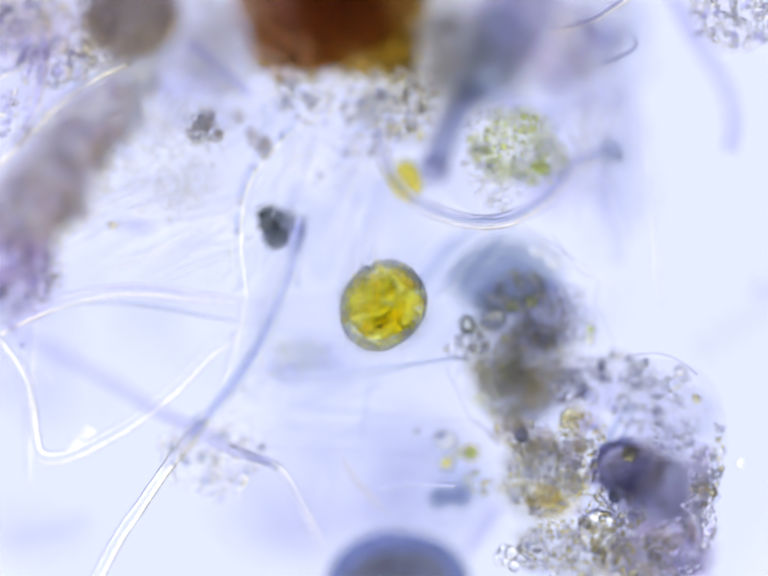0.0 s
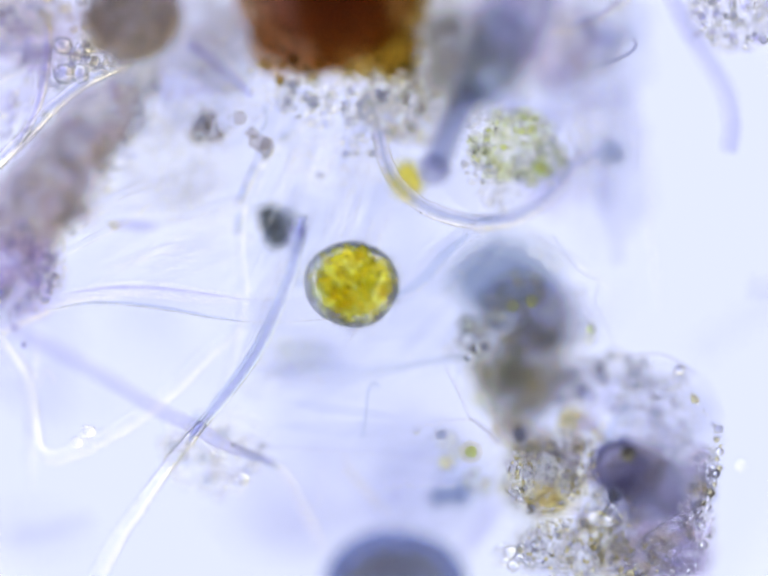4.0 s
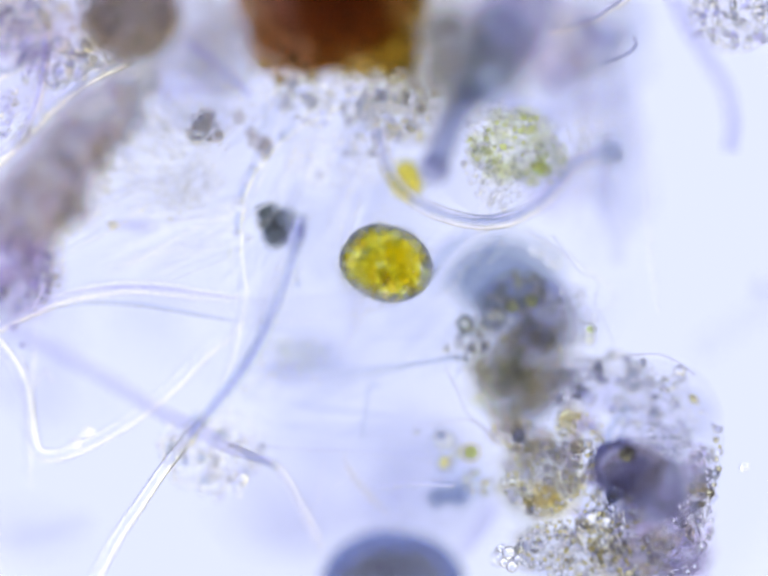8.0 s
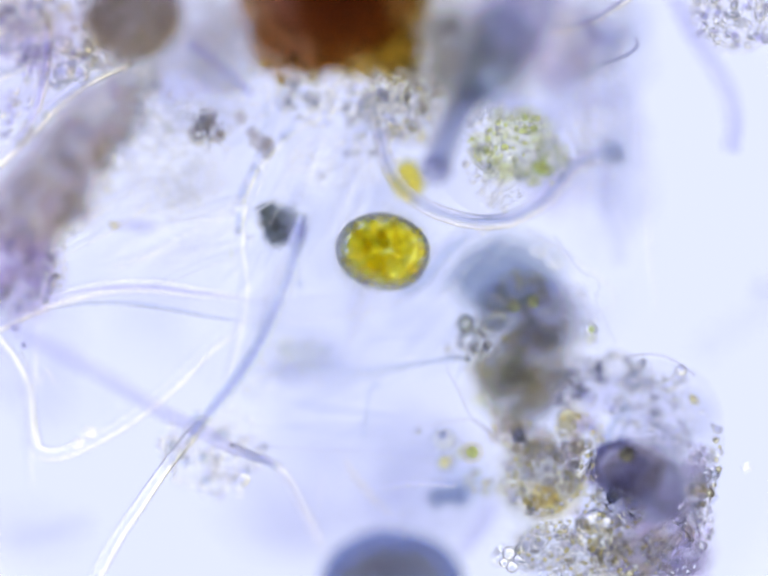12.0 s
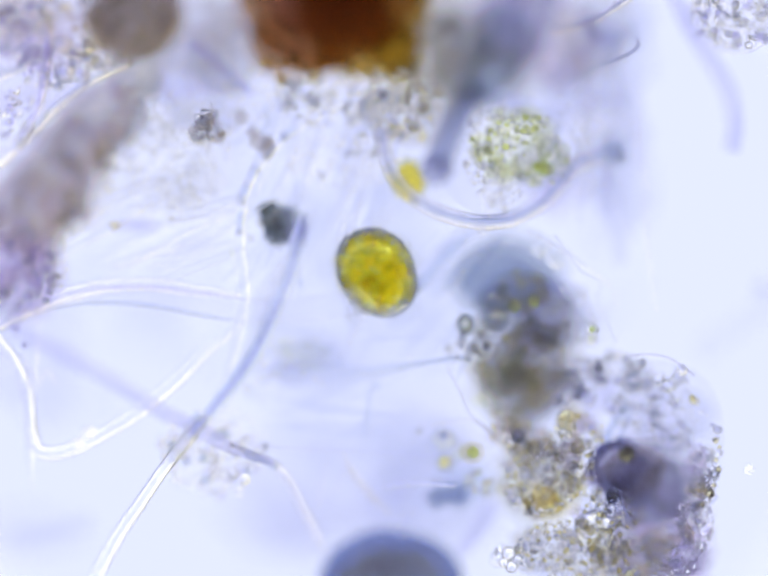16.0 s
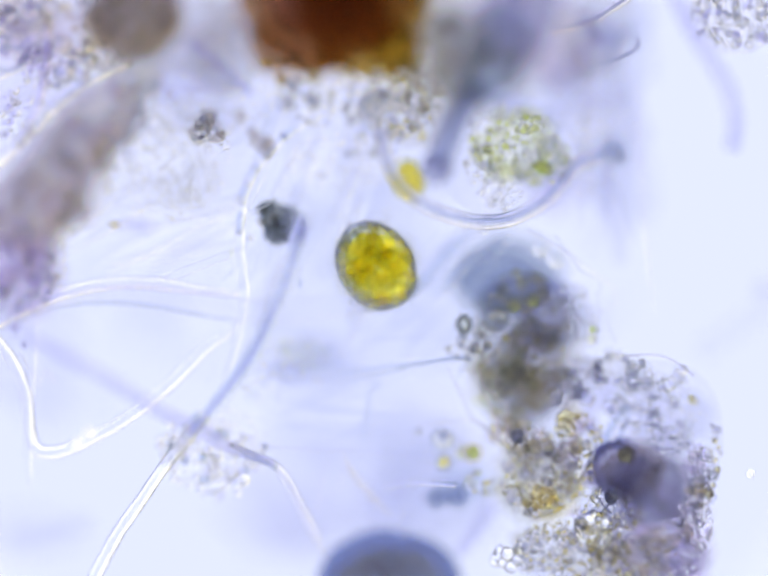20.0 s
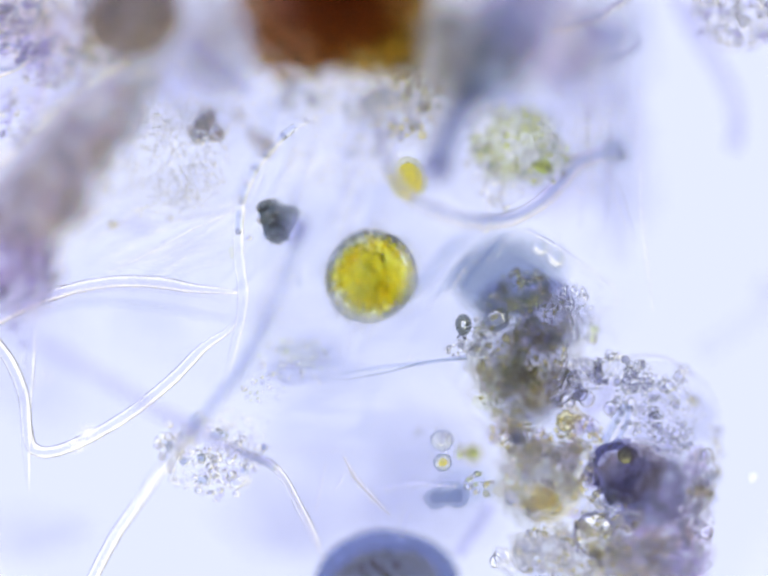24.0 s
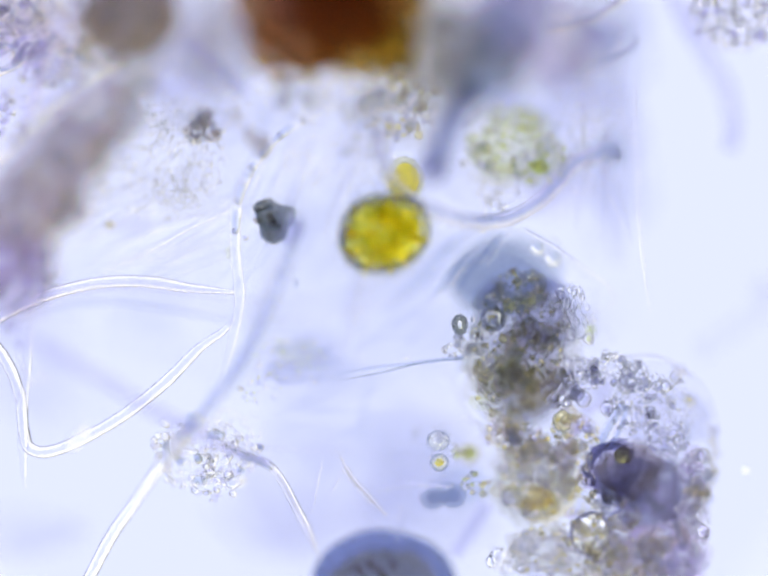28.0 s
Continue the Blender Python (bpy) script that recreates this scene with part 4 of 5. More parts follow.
def mucus():
    """Thin slimy fibres in the open water, too fine to count, and added sheets of haze."""
    rng = random.Random(8)
    t = thing("slime_fibres", spot(560, 560, -0.6), "faint fan of slimy colourless fibres", "slime", kind="stuff")
    for i in range(84):
        if i < 40:
            u, v, a, l = rng.uniform(500, 760), rng.uniform(340, 700), rng.uniform(55, 75), rng.uniform(50, 130)
        elif i < 64:
            u, v, a, l = rng.uniform(120, 480), rng.uniform(400, 560), rng.uniform(15, 35), rng.uniform(60, 150)
        else:
            u, v, a, l = rng.uniform(1180, 1300), rng.uniform(150, 420), rng.uniform(80, 110), rng.uniform(40, 120)
        a = radians(a)
        pts = [(u + k * l * math.cos(a), v - k * l * math.sin(a) + rng.uniform(-3, 3), -0.4 + rng.uniform(-0.2, 0.2) + (i % 5 - 2) * 0.8) for k in (-1, -0.3, 0.4, 1)]
        strand("fibre", pts, rng.uniform(4, 11), SOFT, t, taper=(0.1, 0.1), flat=0.5, sides=8, n=5, seed=i)
    for i in range(70):
        if i < 36:
            u, v, a, l = rng.uniform(470, 800), rng.uniform(220, 560), rng.uniform(40, 75), rng.uniform(40, 110)
        elif i < 54:
            u, v, a, l = rng.uniform(820, 960), rng.uniform(470, 720), rng.uniform(35, 65), rng.uniform(40, 100)
        else:
            u, v, a, l = rng.uniform(560, 900), rng.uniform(640, 900), rng.uniform(-10, 30), rng.uniform(50, 130)
        a = radians(a)
        z = rng.uniform(-1.6, 1.4)
        pts = [(u + k * l * math.cos(a), v - k * l * math.sin(a) + rng.uniform(-5, 5), z) for k in (-1, -0.3, 0.4, 1)]
        strand("fibre", pts, rng.uniform(5, 16), BLOTCH, t, taper=(0.1, 0.1), flat=0.4, sides=8, n=5, seed=100 + i, wobble=0.4)
    for i in range(16):
        u, v, l = rng.uniform(1185, 1310), rng.uniform(120, 330), rng.uniform(60, 140)
        strand("fibre", [(u, v - l, -0.8), (u + rng.uniform(-6, 6), v, -0.85), (u + rng.uniform(-10, 14), v + l, -0.9)], rng.uniform(2, 4), CLEAR, t, taper=(0.1, 0.1), sides=8, n=5, seed=300 + i)
    # broad tinted sheets, added to dim the open water with a soft haze
    for i, (u, v, a, b) in enumerate([(640, 760, 110, 70), (420, 190, 130, 90), (700, 240, 180, 70), (900, 1000, 110, 90), (1230, 330, 70, 150), (380, 280, 160, 130), (460, 90, 110, 80), (60, 720, 90, 110), (40, 1090, 130, 50), (830, 330, 110, 110), (905, 575, 110, 120), (690, 660, 170, 90), (880, 690, 110, 90), (720, 480, 120, 110), (700, 870, 150, 90)]):
        lump("film", u, v, 4.5 if i % 2 else -5.0, a, b, 8, BLOTCH if i > 9 else VEIL if i % 3 else HAZE, 200 + i, 0.6, parent=t, fine=0.3)

    # more such sheets, low down, to darken the field above the sphere
    for i, (u, v, a, b) in enumerate([(640, 1000, 150, 110), (760, 960, 140, 110), (700, 1080, 150, 90), (860, 1060, 120, 90), (560, 1060, 110, 70), (880, 900, 110, 90)]):
        lump("film", u, v, -5.5, a, b, 8, VEIL, 260 + i, 0.5, parent=t, fine=0.3)
    # scattered sheets that make the brightness of the field uneven
    for i in range(26):
        u, v = rng.uniform(20, 1300), rng.uniform(120, 1120)
        lump("film", u, v, rng.choice((-1, 1)) * rng.uniform(2.5, 5), rng.uniform(35, 100), rng.uniform(25, 70), 7, BLOTCH, 230 + i, 0.6, sub=3, parent=t, turn=rng.uniform(0, 180))


mucus()


# ---- small things ----
def chip(name, outline, z, thick, material, parent, label=""):
    """A flat broken chip: an outline in plan units, roughened, domed towards both sides."""
    c = np.mean(np.array(outline, float), 0)
    ring = spline(list(outline) + [outline[0]], 8)[:-1]
    n = len(ring)
    vs, fs = [], []
    for k, h in ((0.0, 1.0), (0.5, 0.95), (0.85, 0.7), (1.0, 0.0), (0.85, -0.7), (0.5, -0.95), (0.0, -1.0)):
        for i, q in enumerate(ring):
            j = 1 + 0.09 * noise.noise(Vector((q[0] * 0.09, q[1] * 0.09, 1.5))) + 0.05 * noise.noise(Vector((q[0] * 0.3, q[1] * 0.3, k)))
            p = c + (q - c) * max(k, 0.02) * j
            dz = 0.15 * noise.noise(Vector((p[0] * 0.08, p[1] * 0.08, h)))
            vs.append(((p[0] - c[0]) * S, (c[1] - p[1]) * S, thick * S * (h + dz)))
    for r in range(6):
        for i in range(n):
            a, b = r * n + i, r * n + (i + 1) % n
            fs.append((a, a + n, b + n, b))
    fs.append(tuple(range(n)))
    fs.append(tuple(range(6 * n, 7 * n))[::-1])
    bm = bmesh.new()
    me = mesh_of(name, vs, fs, material)
    bm.from_mesh(me)
    bmesh.ops.recalc_face_normals(bm, faces=bm.faces)
    bm.to_mesh(me)
    bm.free()
    return put(name, me, parent, spot(c[0], c[1], z), label=label)


def flake():
    t = thing("dark_flake", spot(566, 455, -1.15), "small angular charcoal flake with a translucent violet edge", "mineral grain")
    chip("body", [(523, 428), (535, 412), (560, 408), (580, 420), (604, 424), (612, 445), (598, 470), (588, 492), (566, 502), (545, 492), (536, 464)], -1.15, 18, CHAR, t)
    chip("edge", [(600, 440), (614, 452), (614, 476), (598, 502), (584, 498), (592, 470)], -1.0, 10, VIOLET, t, "violet translucent edge")
    rng = random.Random(9)
    for i in range(26):
        u, v, z = inside(rng, (564, 452, 36, 38, -1.0, 0.12))
        lump("crust", u, v, z, rng.uniform(5, 13), rng.uniform(4, 10), 6, rng.choice((SLATE, UMBER, CHAR, DRAB)), 800 + i, 0.7, sub=2, parent=t, turn=rng.uniform(0, 180))
    return t


CROSS = []


def clumps():
    t = thing("grain_clump", spot(425, 265, -0.7), "small loose clump of dark brown grains", "detritus")
    for i, (u, v, a, b) in enumerate(((410, 256, 13, 10), (424, 248, 11, 12), (442, 280, 12, 10), (402, 282, 11, 8), (430, 236, 8, 11), (450, 272, 8, 9), (416, 268, 10, 8), (392, 268, 8, 9))):
        lump("grain", u, v, -0.55, a, b, 9, UMBER if i % 3 else BROWN, 850 + i, 0.9, sub=3, fine=0.4, parent=t)
    grains(t, 48, [(418, 250, 26, 26, -0.4, 0.5), (440, 280, 24, 20, -0.4, 0.5), (400, 280, 18, 14, -0.5, 0.4)], (4, 8), [RINGED, BROWN, GREY, RINGED], 311)
    t = thing("grain_clump", spot(525, 280, 0.9), "small soft clump of grey-violet flakes", "detritus")
    for i, (u, v, a, b) in enumerate([(530, 290, 22, 16), (545, 300, 14, 20), (490, 240, 14, 14), (515, 270, 12, 10)]):
        lump("flake", u, v, 0.8, a, b, 8, UMBER, 320 + i, 0.5, sub=3, parent=t)
    t = thing("crossing_debris", spot(440, 930, -1.3), "loose pale granules gathered where filaments cross", "detritus")
    grains(t, 190, [(425, 940, 100, 66, -0.95, 0.35), (358, 903, 42, 42, -0.9, 0.3), (350, 905, 30, 32, -0.9, 0.3), (480, 920, 60, 50, -0.95, 0.3), (445, 985, 50, 35, -1.0, 0.3)], (3.5, 8), [GLASSY, LILAC, RINGED, GLASSY, LILAC], 331)
    for u, v, a, b in ((379, 888, 11, 10), (347, 908, 9, 11), (345, 930, 9, 14), (412, 930, 9, 11), (377, 940, 9, 8), (414, 978, 16, 9), (484, 983, 14, 13), (448, 886, 20, 10), (400, 860, 14, 20), (500, 960, 9, 9)):
        lump("bead", u, v, -0.9, a, b, 8, STEEL if (u, v) != (484, 983) else RINGED, u + v, 0.25, sub=3, parent=t, label="blue-grey bead")
    CROSS.append(t)
    grains(t, 26, [(400, 905, 90, 60, -0.9, 0.15), (440, 960, 60, 50, -0.9, 0.15)], (7, 12), [GLASSY, LILAC, GLASSY], 333)
    dust("fine_matter", 420, [(430, 930, 105, 75, -0.95, 0.3), (480, 870, 70, 40, -1.0, 0.3)], (1.8, 4), GLASSY, 332, parent=t, label="fine pale dust")
    t = thing("ochre_granules", spot(975, 985, -0.95), "small heap of ochre-green granules by a cluster", "detritus")
    grains(t, 34, [(975, 985, 28, 26, -0.95, 0.25), (950, 925, 24, 22, -1.5, 0.2)], (4, 7.5), [OCHRE, GREEN, RINGED, BROWN], 336)
    t = thing("pale_debris", spot(620, 740, -1.2), "pale green-yellow cloud of fine debris", "detritus")
    lump("mass", 620, 735, -3.2, 70, 40, 14, BLOTCH, 341, 0.6, parent=t, fine=0.4)
    lump("mass", 650, 705, -2.6, 46, 26, 12, HAZE, 342, 0.6, parent=t, fine=0.4)
    lump("mass", 610, 715, -2.0, 40, 24, 10, MOSS, 343, 0.7, parent=t, fine=0.4)
    lump("mass", 670, 750, -2.2, 50, 30, 10, BLOTCH, 344, 0.7, parent=t, fine=0.4)
    lump("mass", 590, 760, -1.5, 30, 22, 10, HAZE, 345, 0.7, parent=t, fine=0.4)
    grains(t, 130, [(600, 730, 75, 50, -1.1, 0.3), (650, 745, 45, 35, -1.1, 0.3), (565, 790, 20, 14, -1.1, 0.2), (540, 770, 50, 60, -1.0, 0.2)], (2.5, 6), [GLASSY, MOSS, HAZE, GLASSY], 342)
    t = thing("granular_mat", spot(700, 230, 0.7), "pale granular mat below a rust clump", "detritus")
    grains(t, 170, [(690, 215, 130, 45, 0.8, 0.6), (620, 190, 70, 35, 1.0, 0.3), (730, 290, 50, 30, 0.8, 0.3)], (4, 10), [GLASSY, HAZE, GLASSY, GREY], 351)
    grains(t, 110, [(820, 220, 80, 70, -0.6, 0.5), (840, 180, 60, 50, -0.8, 0.5)], (5, 10), [GLASSY, BROWN, OCHRE, GREY], 352)
    lump("mass", 830, 210, 1.8, 90, 80, 25, TAN, 353, 0.5, parent=t, fine=0.3)
    dust("fine_matter", 200, [(855, 150, 55, 75, 0.0, 0.4), (810, 225, 60, 50, 0.0, 0.4), (800, 150, 60, 40, 0.3, 0.4)], (2, 5), BROWN, 354, parent=t, label="fine brown granules")
    dust("fine_matter", 270, [(690, 200, 140, 45, 0.2, 0.5), (610, 180, 70, 30, 0.3, 0.4), (800, 190, 60, 60, 0.1, 0.4)], (2, 5), RINGED, 355, parent=t, label="fine clear granules")
    t = thing("granular_cell", spot(1500, 40, 0.0), "rounded cell packed with clear granules", "cell")
    lump("wall", 1500, 25, -0.2, 105, 82, 50, LILAC, 361, 0.15, parent=t)
    grains(t, 170, [(1500, 25, 95, 76, -0.2, 0.8)], (4.5, 9), [GLASSY, RINGED, RINGED, VIOLET, GREY], 361)
    dust("fine_matter", 420, [(1500, 25, 95, 76, -0.4, 0.6)], (2.5, 4.5), RINGED, 362, parent=t, label="fine violet-grey granules")
    dust("slime_dust", 2200, [(330, 320, 140, 130, -0.8, 0.6), (270, 230, 60, 60, -0.8, 0.5), (420, 200, 140, 80, 0.0, 1.2), (700, 330, 120, 60, -0.3, 1.0), (1200, 250, 70, 150, -0.5, 1.0)], (1.8, 4.2), GLASSY, 372,
         label="pale granules caught in slime", category="debris")
    dust("slime_dust", 800, [(345, 330, 100, 90, -0.85, 0.2), (300, 250, 60, 60, -0.8, 0.3), (390, 380, 60, 50, -0.85, 0.2), (430, 220, 70, 40, -0.7, 0.4)], (1.8, 3.4), RINGED, 373,
         label="fine clear granules caught in slime", category="debris")
    dust("slime_dust", 160, [(330, 340, 140, 100, -0.9, 0.3), (420, 190, 120, 60, -0.8, 0.4), (250, 430, 80, 30, -0.9, 0.2)], (1.2, 2.4), GREY, 371,
         label="fine dust caught in slime", category="debris")
    t = thing("top_left_granules", spot(40, 60, -0.9), "clear granular patch with fine dark edges", "detritus")
    grains(t, 230, [(35, 60, 60, 70, -0.85, 0.25), (100, 130, 70, 50, -0.6, 0.4), (30, 240, 40, 60, -0.5, 0.4)], (4, 9), [RINGED, VIOLET, GREY, VIOLET, RINGED], 381)
    dust("fine_matter", 300, [(40, 60, 70, 70, -0.7, 0.5), (120, 130, 80, 50, -0.4, 0.5)], (2, 4.5), RINGED, 382, parent=t, label="fine clear granules")
    for i, (u, v, r) in enumerate(((20, 120, 30), (150, 125, 26), (60, 30, 24), (100, 20, 20))):
        rim(u, v, -0.8, r, r * 0.85, 4, STEEL, t, "blue-violet cell outline")


NEAR = []


def small_cells():
    rows = [("oval_cell", 953, 664, -0.9, 11, 16, CELLRIM, BRIGHT, "small dark-rimmed oval cell beside a heap"),
            ("round_cell", 909, 899, -0.9, 22, 19, CELLRIM, BRIGHT, "small clear oval cell with a bright inside"),
            ("round_cell", 911, 943, -0.9, 17, 16, CELLRIM, SPORE, "small bright yellowish round cell"),
            ("green_cell", 963, 924, 0.3, 24, 23, AMBER, SPRIG, "small green round cell with a pale rim"),
            ("grey_cell", 900, 1015, -1.3, 27, 24, SLATE, SLATE, "small slate-grey oval cell by a cluster"),
            ("grey_cell", 939, 1010, -1.2, 27, 26, SLATE, SLATE, "small slate-grey round cell by a cluster"),
            ("dark_cell", 902, 890, 0.5, 12, 10, GREY, SLATE, "tiny dark round cell by a cluster"),
            ("tiny_cell", 852, 882, 0.4, 7, 7, GREY, BUBBLE, "tiny dark-rimmed bead near a cluster"),
            ("green_bead", 1207, 672, 0.2, 13, 13, GLASSY, SPRIG, "tiny green cell in a clear sheath"),
            ("bubble", 1389, 756, 0.2, 12, 12, GLASSY, BUBBLE, "tiny clear ring-shaped bubble"),
            ("bubble", 497, 980, 0.1, 13, 13, BRIGHT, BUBBLE, "tiny bright clear bubble"),
            ("bubble", 178, 882, 0.6, 16, 13, BRIGHT, BUBBLE, "small bright clear bubble"),
            ("bubble", 156, 905, 0.4, 14, 12, BRIGHT, BUBBLE, "small bright clear bubble"),
            ("round_cell", 130, 150, 0.4, 21, 21, RINGED, HAZE, "small greyish round cell with a clear rim"),
            ("round_cell", 163, 150, 0.4, 17, 20, RINGED, VIOLET, "small violet-tinged round cell"),
            ("round_cell", 128, 92, 0.4, 19, 18, RINGED, TAN, "small pale round cell beside filaments"),
            ("round_cell", 170, 98, 0.3, 18, 18, RINGED, TAN, "small pale round cell beside a brown grain"),
            ("speck", 232, 458, -0.2, 13, 9, BROWN, OCHRE, "tiny brown-orange speck in slime"),
            ("speck", 327, 370, -0.9, 4, 4, CHAR, CHAR, "tiny black speck in slime"),
            ("bead", 833, 729, -0.9, 6, 5, GLASSY, BUBBLE, "tiny clear bead above a fibre"),
            ("flake", 618, 470, 0.9, 11, 24, VIOLET, VIOLET, "thin violet flake beside a charcoal flake"),
            ("bead", 611, 578, -0.6, 6, 12, STEEL, STEEL, "tiny blue-grey sliver in slime"),
            ("bead", 655, 357, 0.9, 10, 7, GREY, GLASSY, "tiny grey bead on a hair"),
            ("dark_cell", 972, 712, 0.7, 9, 9, RINGED, SLATE, "tiny dark cell at a heap"),
            ("dark_cell", 957, 732, 0.6, 8, 8, RINGED, SLATE, "tiny dark cell at a heap"),
            ("dark_cell", 992, 708, 0.6, 8, 9, GREY, SLATE, "tiny dark cell at a heap"),
            ("pale_smear", 275, 460, 1.6, 45, 12, VIOLET, HAZE, "pale blue smear beside a speck"),
            ("grey_blob", 1248, 308, 1.8, 30, 34, PALEBLUE, SLATE, "soft grey-violet blob in slime"),
            ("pale_blue_cell", 945, 990, -2.6, 58, 42, PALEBLUE, VEIL, "pale blue rounded body low in the water"),
            ("bead", 507, 487, -0.9, 8, 6, RINGED, GREY, "tiny dark bead on a filament"),
            ("pale_smear", 476, 515, -1.5, 13, 20, MOSS, MOSS, "pale yellow-green smear on a filament"),
            ("bead", 538, 912, -0.85, 8, 9, GREY, SLATE, "tiny grey bead at a crossing"),
            ("bead", 413, 935, -0.85, 8, 10, RINGED, STEEL, "tiny dark-rimmed bead at a crossing"),
            ("oval_cell", 1205, 690, -0.9, 11, 13, RINGED, GREEN, "tiny green oval cell above a cluster"),
            ("dark_cell", 1262, 318, -0.9, 9, 14, GREY, SLATE, "tiny dark grain in slime"),
            ("tiny_cell", 30, 670, 0.4, 12, 9, VIOLET, GREY, "tiny violet grain on a filament"),
            ("tiny_cell", 48, 705, 0.4, 8, 8, VIOLET, GREY, "tiny violet grain on a filament"),
            ("green_cell", 1105, 340, -0.6, 16, 16, SPRIG, AMBER, "small yellow-green cell in a colony")]
    for i, (name, u, v, z, a, b, outer, inner, label) in enumerate(rows):
        # the cells by the cluster drift with it
        t = thing(name, spot(u, v, z), label, name.split("_")[-1], {"bubble": "clear bubbles", "round_cell": "small round cells", "grey_cell": "grey cells", "bead": "tiny beads"}.get(name, ""))
        w = lump("wall", u, v, z, a, b, min(a, b), outer, 400 + i, 0.12, sub=3, parent=t, fine=0)
        lump("content", u, v, z, a * 0.55, b * 0.55, min(a, b) * 0.5, inner, 440 + i, 0.15, sub=2, parent=w, fine=0)
        if name in ("oval_cell", "round_cell", "grey_cell") and 880 < u < 960:
            NEAR.append(t)
            if name != "grey_cell":
                rim(u, v, z, a * 0.95, b * 0.95, 6.5 if name == "oval_cell" else 3.5, CHAR if name == "oval_cell" else SLATE, t)
    t = thing("drifting_bead", spot(1514, 946, -0.4), "tiny bright bead drifting in open water", "bead")
    lump("wall", 1514, 946, -0.4, 9, 9, 9, BRIGHT, 470, 0.05, sub=3, parent=t, fine=0)
    lump("content", 1514, 946, -0.4, 5, 5, 5, BUBBLE, 471, 0.05, sub=2, parent=t, fine=0)
    return t


FLAKE = flake()
clumps()
BEAD = small_cells()


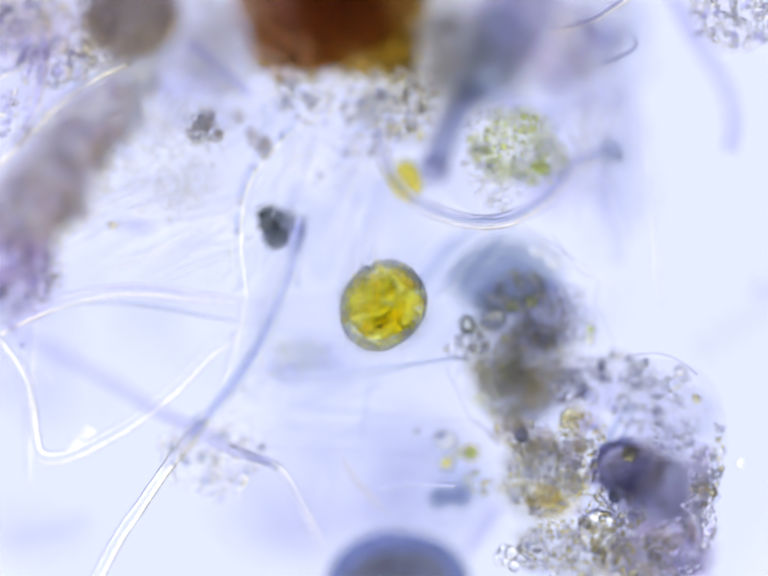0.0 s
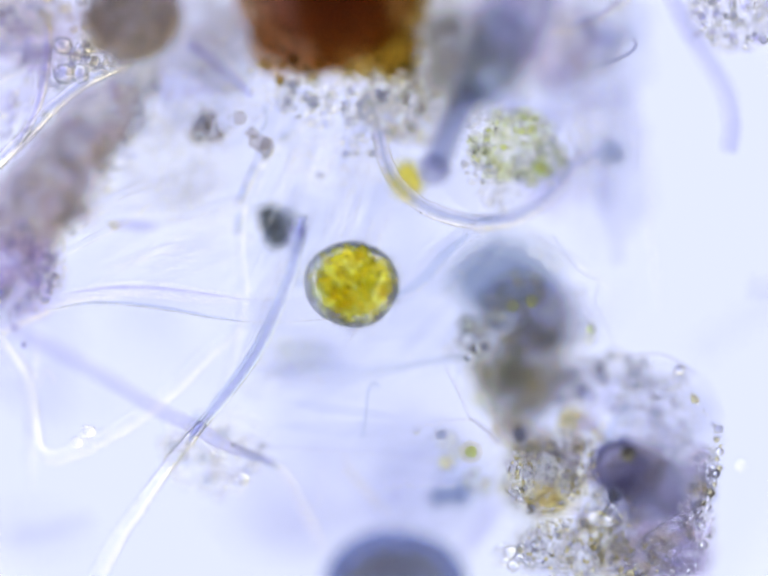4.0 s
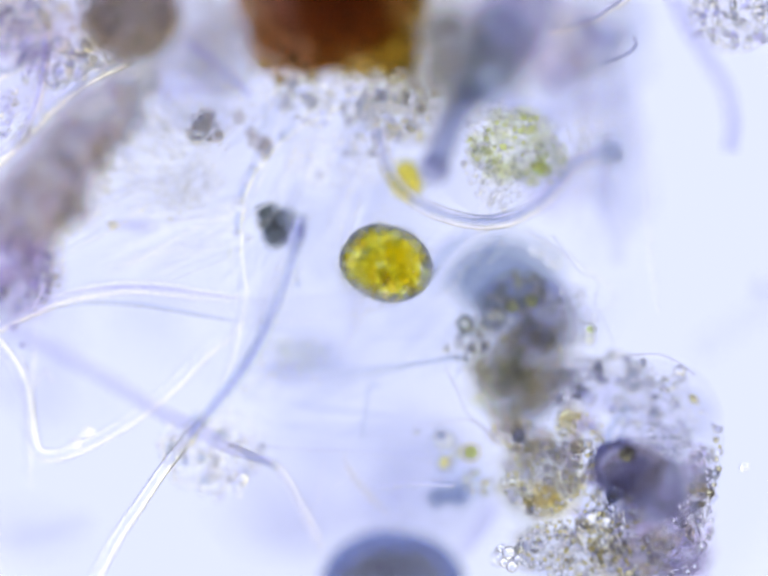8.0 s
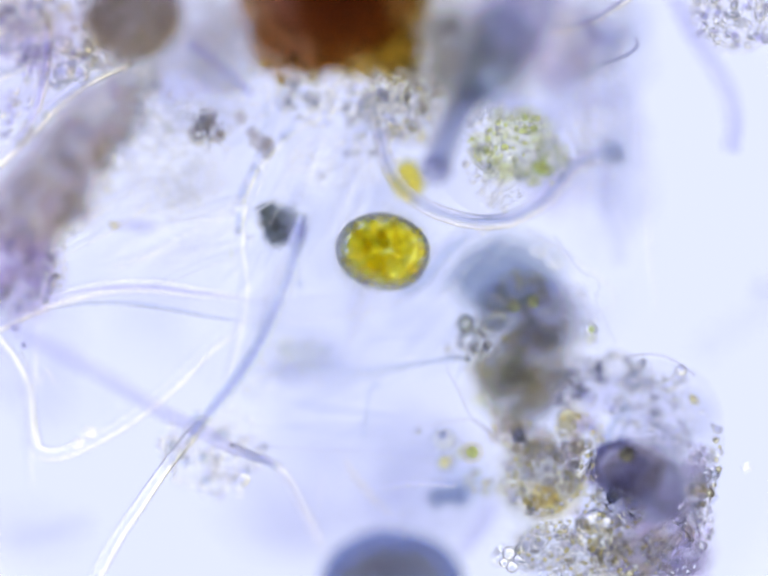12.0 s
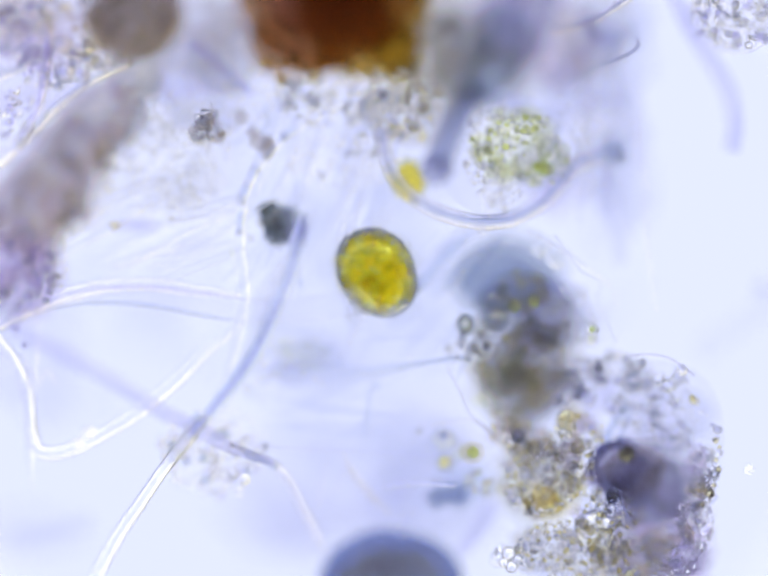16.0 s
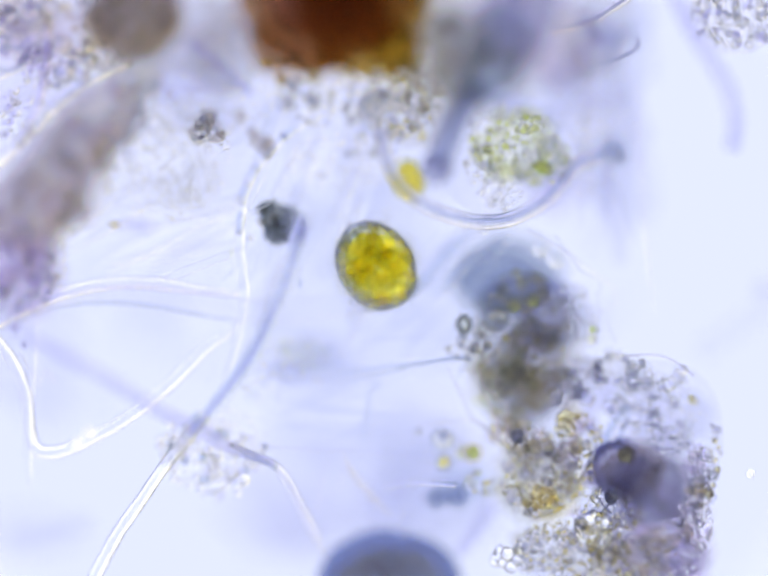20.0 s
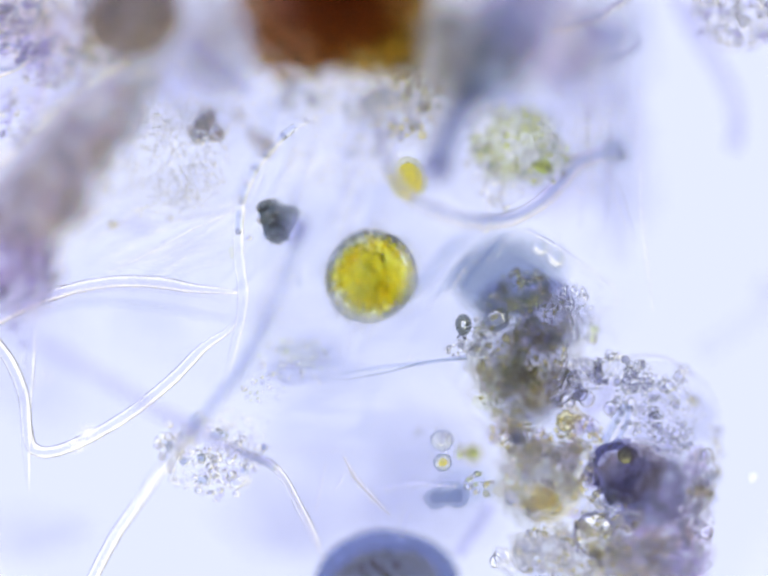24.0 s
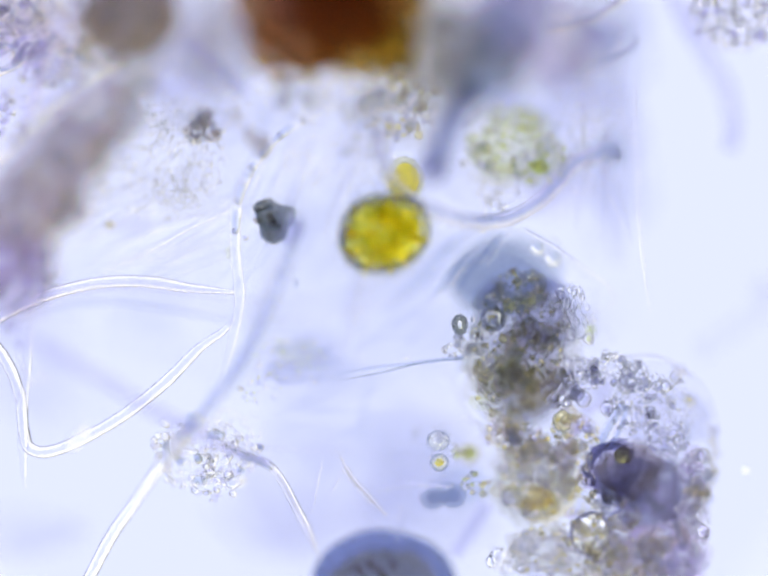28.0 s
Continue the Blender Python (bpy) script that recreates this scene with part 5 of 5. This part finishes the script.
# ---- what moves ----
def motions():
    def swim(cu, cv, long_axis, tip, z):
        """The swimming cell: its place, the turn of its long side, how far it tips towards the lens, its height."""
        p = spot(470 + cu / 0.622, 352 + cv / 0.622, z)
        return Matrix.Translation(p) @ Matrix.Rotation(radians(long_axis), 4, "Z") @ Matrix.Rotation(radians(tip), 4, "X")

    walk(CELL, [
        (0.0, swim(197, 167, -310, 40, -0.3)), (0.2, swim(200, 165, -280, 5, -0.3)), (0.4, swim(203, 161, -265, 0, -0.1)), (0.6, swim(229, 162, -245, 10, 0.0)),
        (0.8, swim(265, 136, -210, 30, 0.3)), (1.0, swim(276, 121, -190, 20, 0.3)), (1.2, swim(267, 100, -165, 40, 0.5)), (1.4, swim(265, 100, -150, 45, 0.5)),
        (1.6, swim(260, 92, -110, 40, 0.5)), (1.8, swim(242, 95, -78, 15, 0.3)), (2.0, swim(205, 80, -78, 12, 0.3)), (2.2, swim(191, 79, -78, 12, 0.4)),
        (2.5, swim(174, 71, -60, 40, 0.5)), (2.7, swim(170, 86, -50, 55, 0.5)), (3.0, swim(152, 93, -40, 60, 0.5)), (3.2, swim(150, 101, -32, 60, 0.5)),
        (3.5, swim(148, 121, -20, 60, 0.4)), (4.2, swim(166, 144, -10, 50, 0.3)), (4.9, swim(202, 108, 0, 40, 0.4)), (5.5, swim(210, 66, 20, 30, 0.6)),
        (5.7, swim(205, 67, 35, 60, 0.5)), (6.0, swim(197, 90, 45, 40, 0.4)), (6.2, swim(197, 115, 60, 30, 0.2)), (6.5, swim(200, 135, 92, 20, -0.3)),
        (6.7, swim(199, 150, 95, 15, -0.4)), (7.0, swim(196, 153, 115, 10, -0.4)), (7.2, swim(194, 152, 122, 10, -0.3)), (7.5, swim(185, 135, 150, 20, 0.1)),
        (7.7, swim(194, 123, 155, 10, 0.1)), (8.0, swim(197, 115, 160, 5, 0.0)), (8.2, swim(197, 112, 155, 5, 0.0)), (8.5, swim(202, 111, 157, 5, 0.0)),
        (8.7, swim(195, 109, 170, 5, 0.1)), (9.0, swim(197, 92, 190, 5, 0.1)), (9.2, swim(190, 87, 200, 25, 0.2)), (9.5, swim(188, 85, 225, 50, 0.2)),
        (9.7, swim(189, 96, 225, 60, 0.1)), (10.0, swim(195, 122, 215, 55, 0.0)), (10.2, swim(193, 133, 215, 50, -0.4)), (10.5, swim(196, 152, 225, 50, -0.6)),
        (10.7, swim(195, 151, 265, 15, -0.6)), (11.0, swim(194, 151, 285, 5, -0.6)), (11.2, swim(195, 151, 298, 5, -0.6)), (11.5, swim(183, 127, 340, 10, -0.5)),
        (11.7, swim(182, 116, 350, 12, 0.0)), (12.0, swim(196, 101, 347, 8, 0.1)), (12.2, swim(215, 83, 348, 8, 0.3)), (12.5, swim(221, 70, 385, 30, 0.4)),
        (13.0, swim(206, 76, 400, 50, 0.3)), (13.5, swim(194, 98, 405, 50, 0.1)), (14.0, swim(192, 126, 410, 45, -0.1)), (14.5, swim(194, 141, 420, 30, -0.6)),
        (14.7, swim(195, 149, 445, 10, -0.6)), (15.0, swim(195, 151, 455, 5, -0.6)), (15.5, swim(196, 150, 472, 5, -0.6)), (15.7, swim(193, 149, 472, 5, -0.5)),
        (16.0, swim(183, 125, 478, 10, -0.4)), (16.2, swim(189, 120, 482, 10, 0.0)), (16.5, swim(200, 113, 505, 5, 0.0)), (16.7, swim(212, 105, 515, 5, 0.1)),
        (17.0, swim(202, 101, 555, 5, 0.2)), (17.2, swim(193, 90, 575, 35, 0.3)), (17.5, swim(182, 91, 580, 55, 0.2)), (17.7, swim(180, 106, 582, 58, 0.0)),
        (18.0, swim(184, 126, 585, 48, -0.4)), (18.2, swim(193, 138, 590, 42, -0.5)), (18.5, swim(193, 142, 605, 30, -0.6)), (18.7, swim(193, 144, 617, 20, -0.6)),
        (19.0, swim(192, 149, 635, 8, -0.6)), (19.2, swim(193, 150, 641, 5, -0.6)), (19.5, swim(195, 146, 651, 8, -0.6)), (19.7, swim(191, 145, 655, 8, -0.5)),
        (20.0, swim(185, 121, 658, 10, -0.4)), (20.2, swim(199, 113, 660, 10, -0.1)), (20.5, swim(215, 111, 670, 8, -0.1)), (20.7, swim(225, 108, 690, 5, -0.1)),
        (21.0, swim(233, 104, 705, 5, -0.1)), (21.2, swim(238, 100, 706, 5, 0.0)), (21.5, swim(238, 99, 710, 5, 0.0)), (22.0, swim(233, 95, 725, 30, -0.1)),
        (22.5, swim(214, 94, 745, 55, -0.4)), (23.0, swim(190, 108, 765, 70, -0.8)), (23.5, swim(177, 125, 770, 75, -1.1)), (23.7, swim(177, 126, 770, 76, -1.1)),
        (24.0, swim(179, 130, 772, 76, -1.1)), (25.0, swim(179, 129, 774, 76, -1.1)), (25.2, swim(187, 131, 790, 45, -0.9)), (25.5, swim(187, 144, 810, 5, -0.7)),
        (25.7, swim(188, 150, 815, 0, -0.7)), (26.0, swim(190, 148, 828, 0, -0.7)), (26.2, swim(190, 148, 832, 0, -0.7)), (26.5, swim(183, 142, 848, 10, -0.6)),
        (26.7, swim(178, 133, 852, 15, -0.5)), (27.0, swim(185, 116, 878, 10, -0.3)), (27.2, swim(196, 107, 872, 8, -0.2)), (27.5, swim(197, 107, 884, 5, -0.1)),
        (27.7, swim(190, 101, 896, 5, 0.0)), (28.0, swim(197, 78, 915, 20, 0.1))])

    def drift(ob, rows):
        home = ob.location.copy()
        walk(ob, [(t, Matrix.Translation(home + Vector((du * S, -dv * S, 0)))) for t, du, dv in rows])

    drift(SPHERE, [(0, 3, 0), (3, -2, 0), (8, -8, 0), (14, -14, -1), (20, -19, -2), (25, -24, -3), (28, -24, -3)])
    drift(HEAP, [(0, 0, 0), (3, -2, 1), (8, -5, 1), (14, -9, 2), (20, -12, 2), (25, -14, 3), (28, -14, 3)])
    def settle(ob, du, dv, home=(0.0, 0.0)):
        """A slow even drift by du, dv over the whole time, slackening at the end."""
        drift(ob, [(t, home[0] + du * k, home[1] + dv * k) for t, k in ((0, 0), (3, 0.12), (8, 0.33), (14, 0.58), (20, 0.82), (25, 1), (28, 1))])

    settle(HOOK, -14, -14, (7, 7))
    settle(BOW, -10, -18, (4, 10))
    settle(FLAKE, -2, -12, (1, 10))
    settle(LOWER, -9, -6, (4, 3))
    settle(BEND, -7, -2, (3, 1))
    settle(BENT_PIECE, -7, -2, (3, 1))
    settle(BLUE, -6, -6, (3, 3))
    settle(NEEDLE, -26, 0, (26, 0))
    settle(STRAND, -20, -2, (6, 0))
    for ob in CROSS:
        settle(ob, -7, -4, (6, 4))
    for ob in NEAR:
        settle(ob, -12, -1, (2, 0))
    drift(BEAD, [(0, 0, 0), (3, 0, 4), (8, 8, 8), (12, 10, 8), (17, 14, 14), (20, 16, 21), (23.5, 18, 27), (25, 18, 26), (28, 10, 13)])


motions()
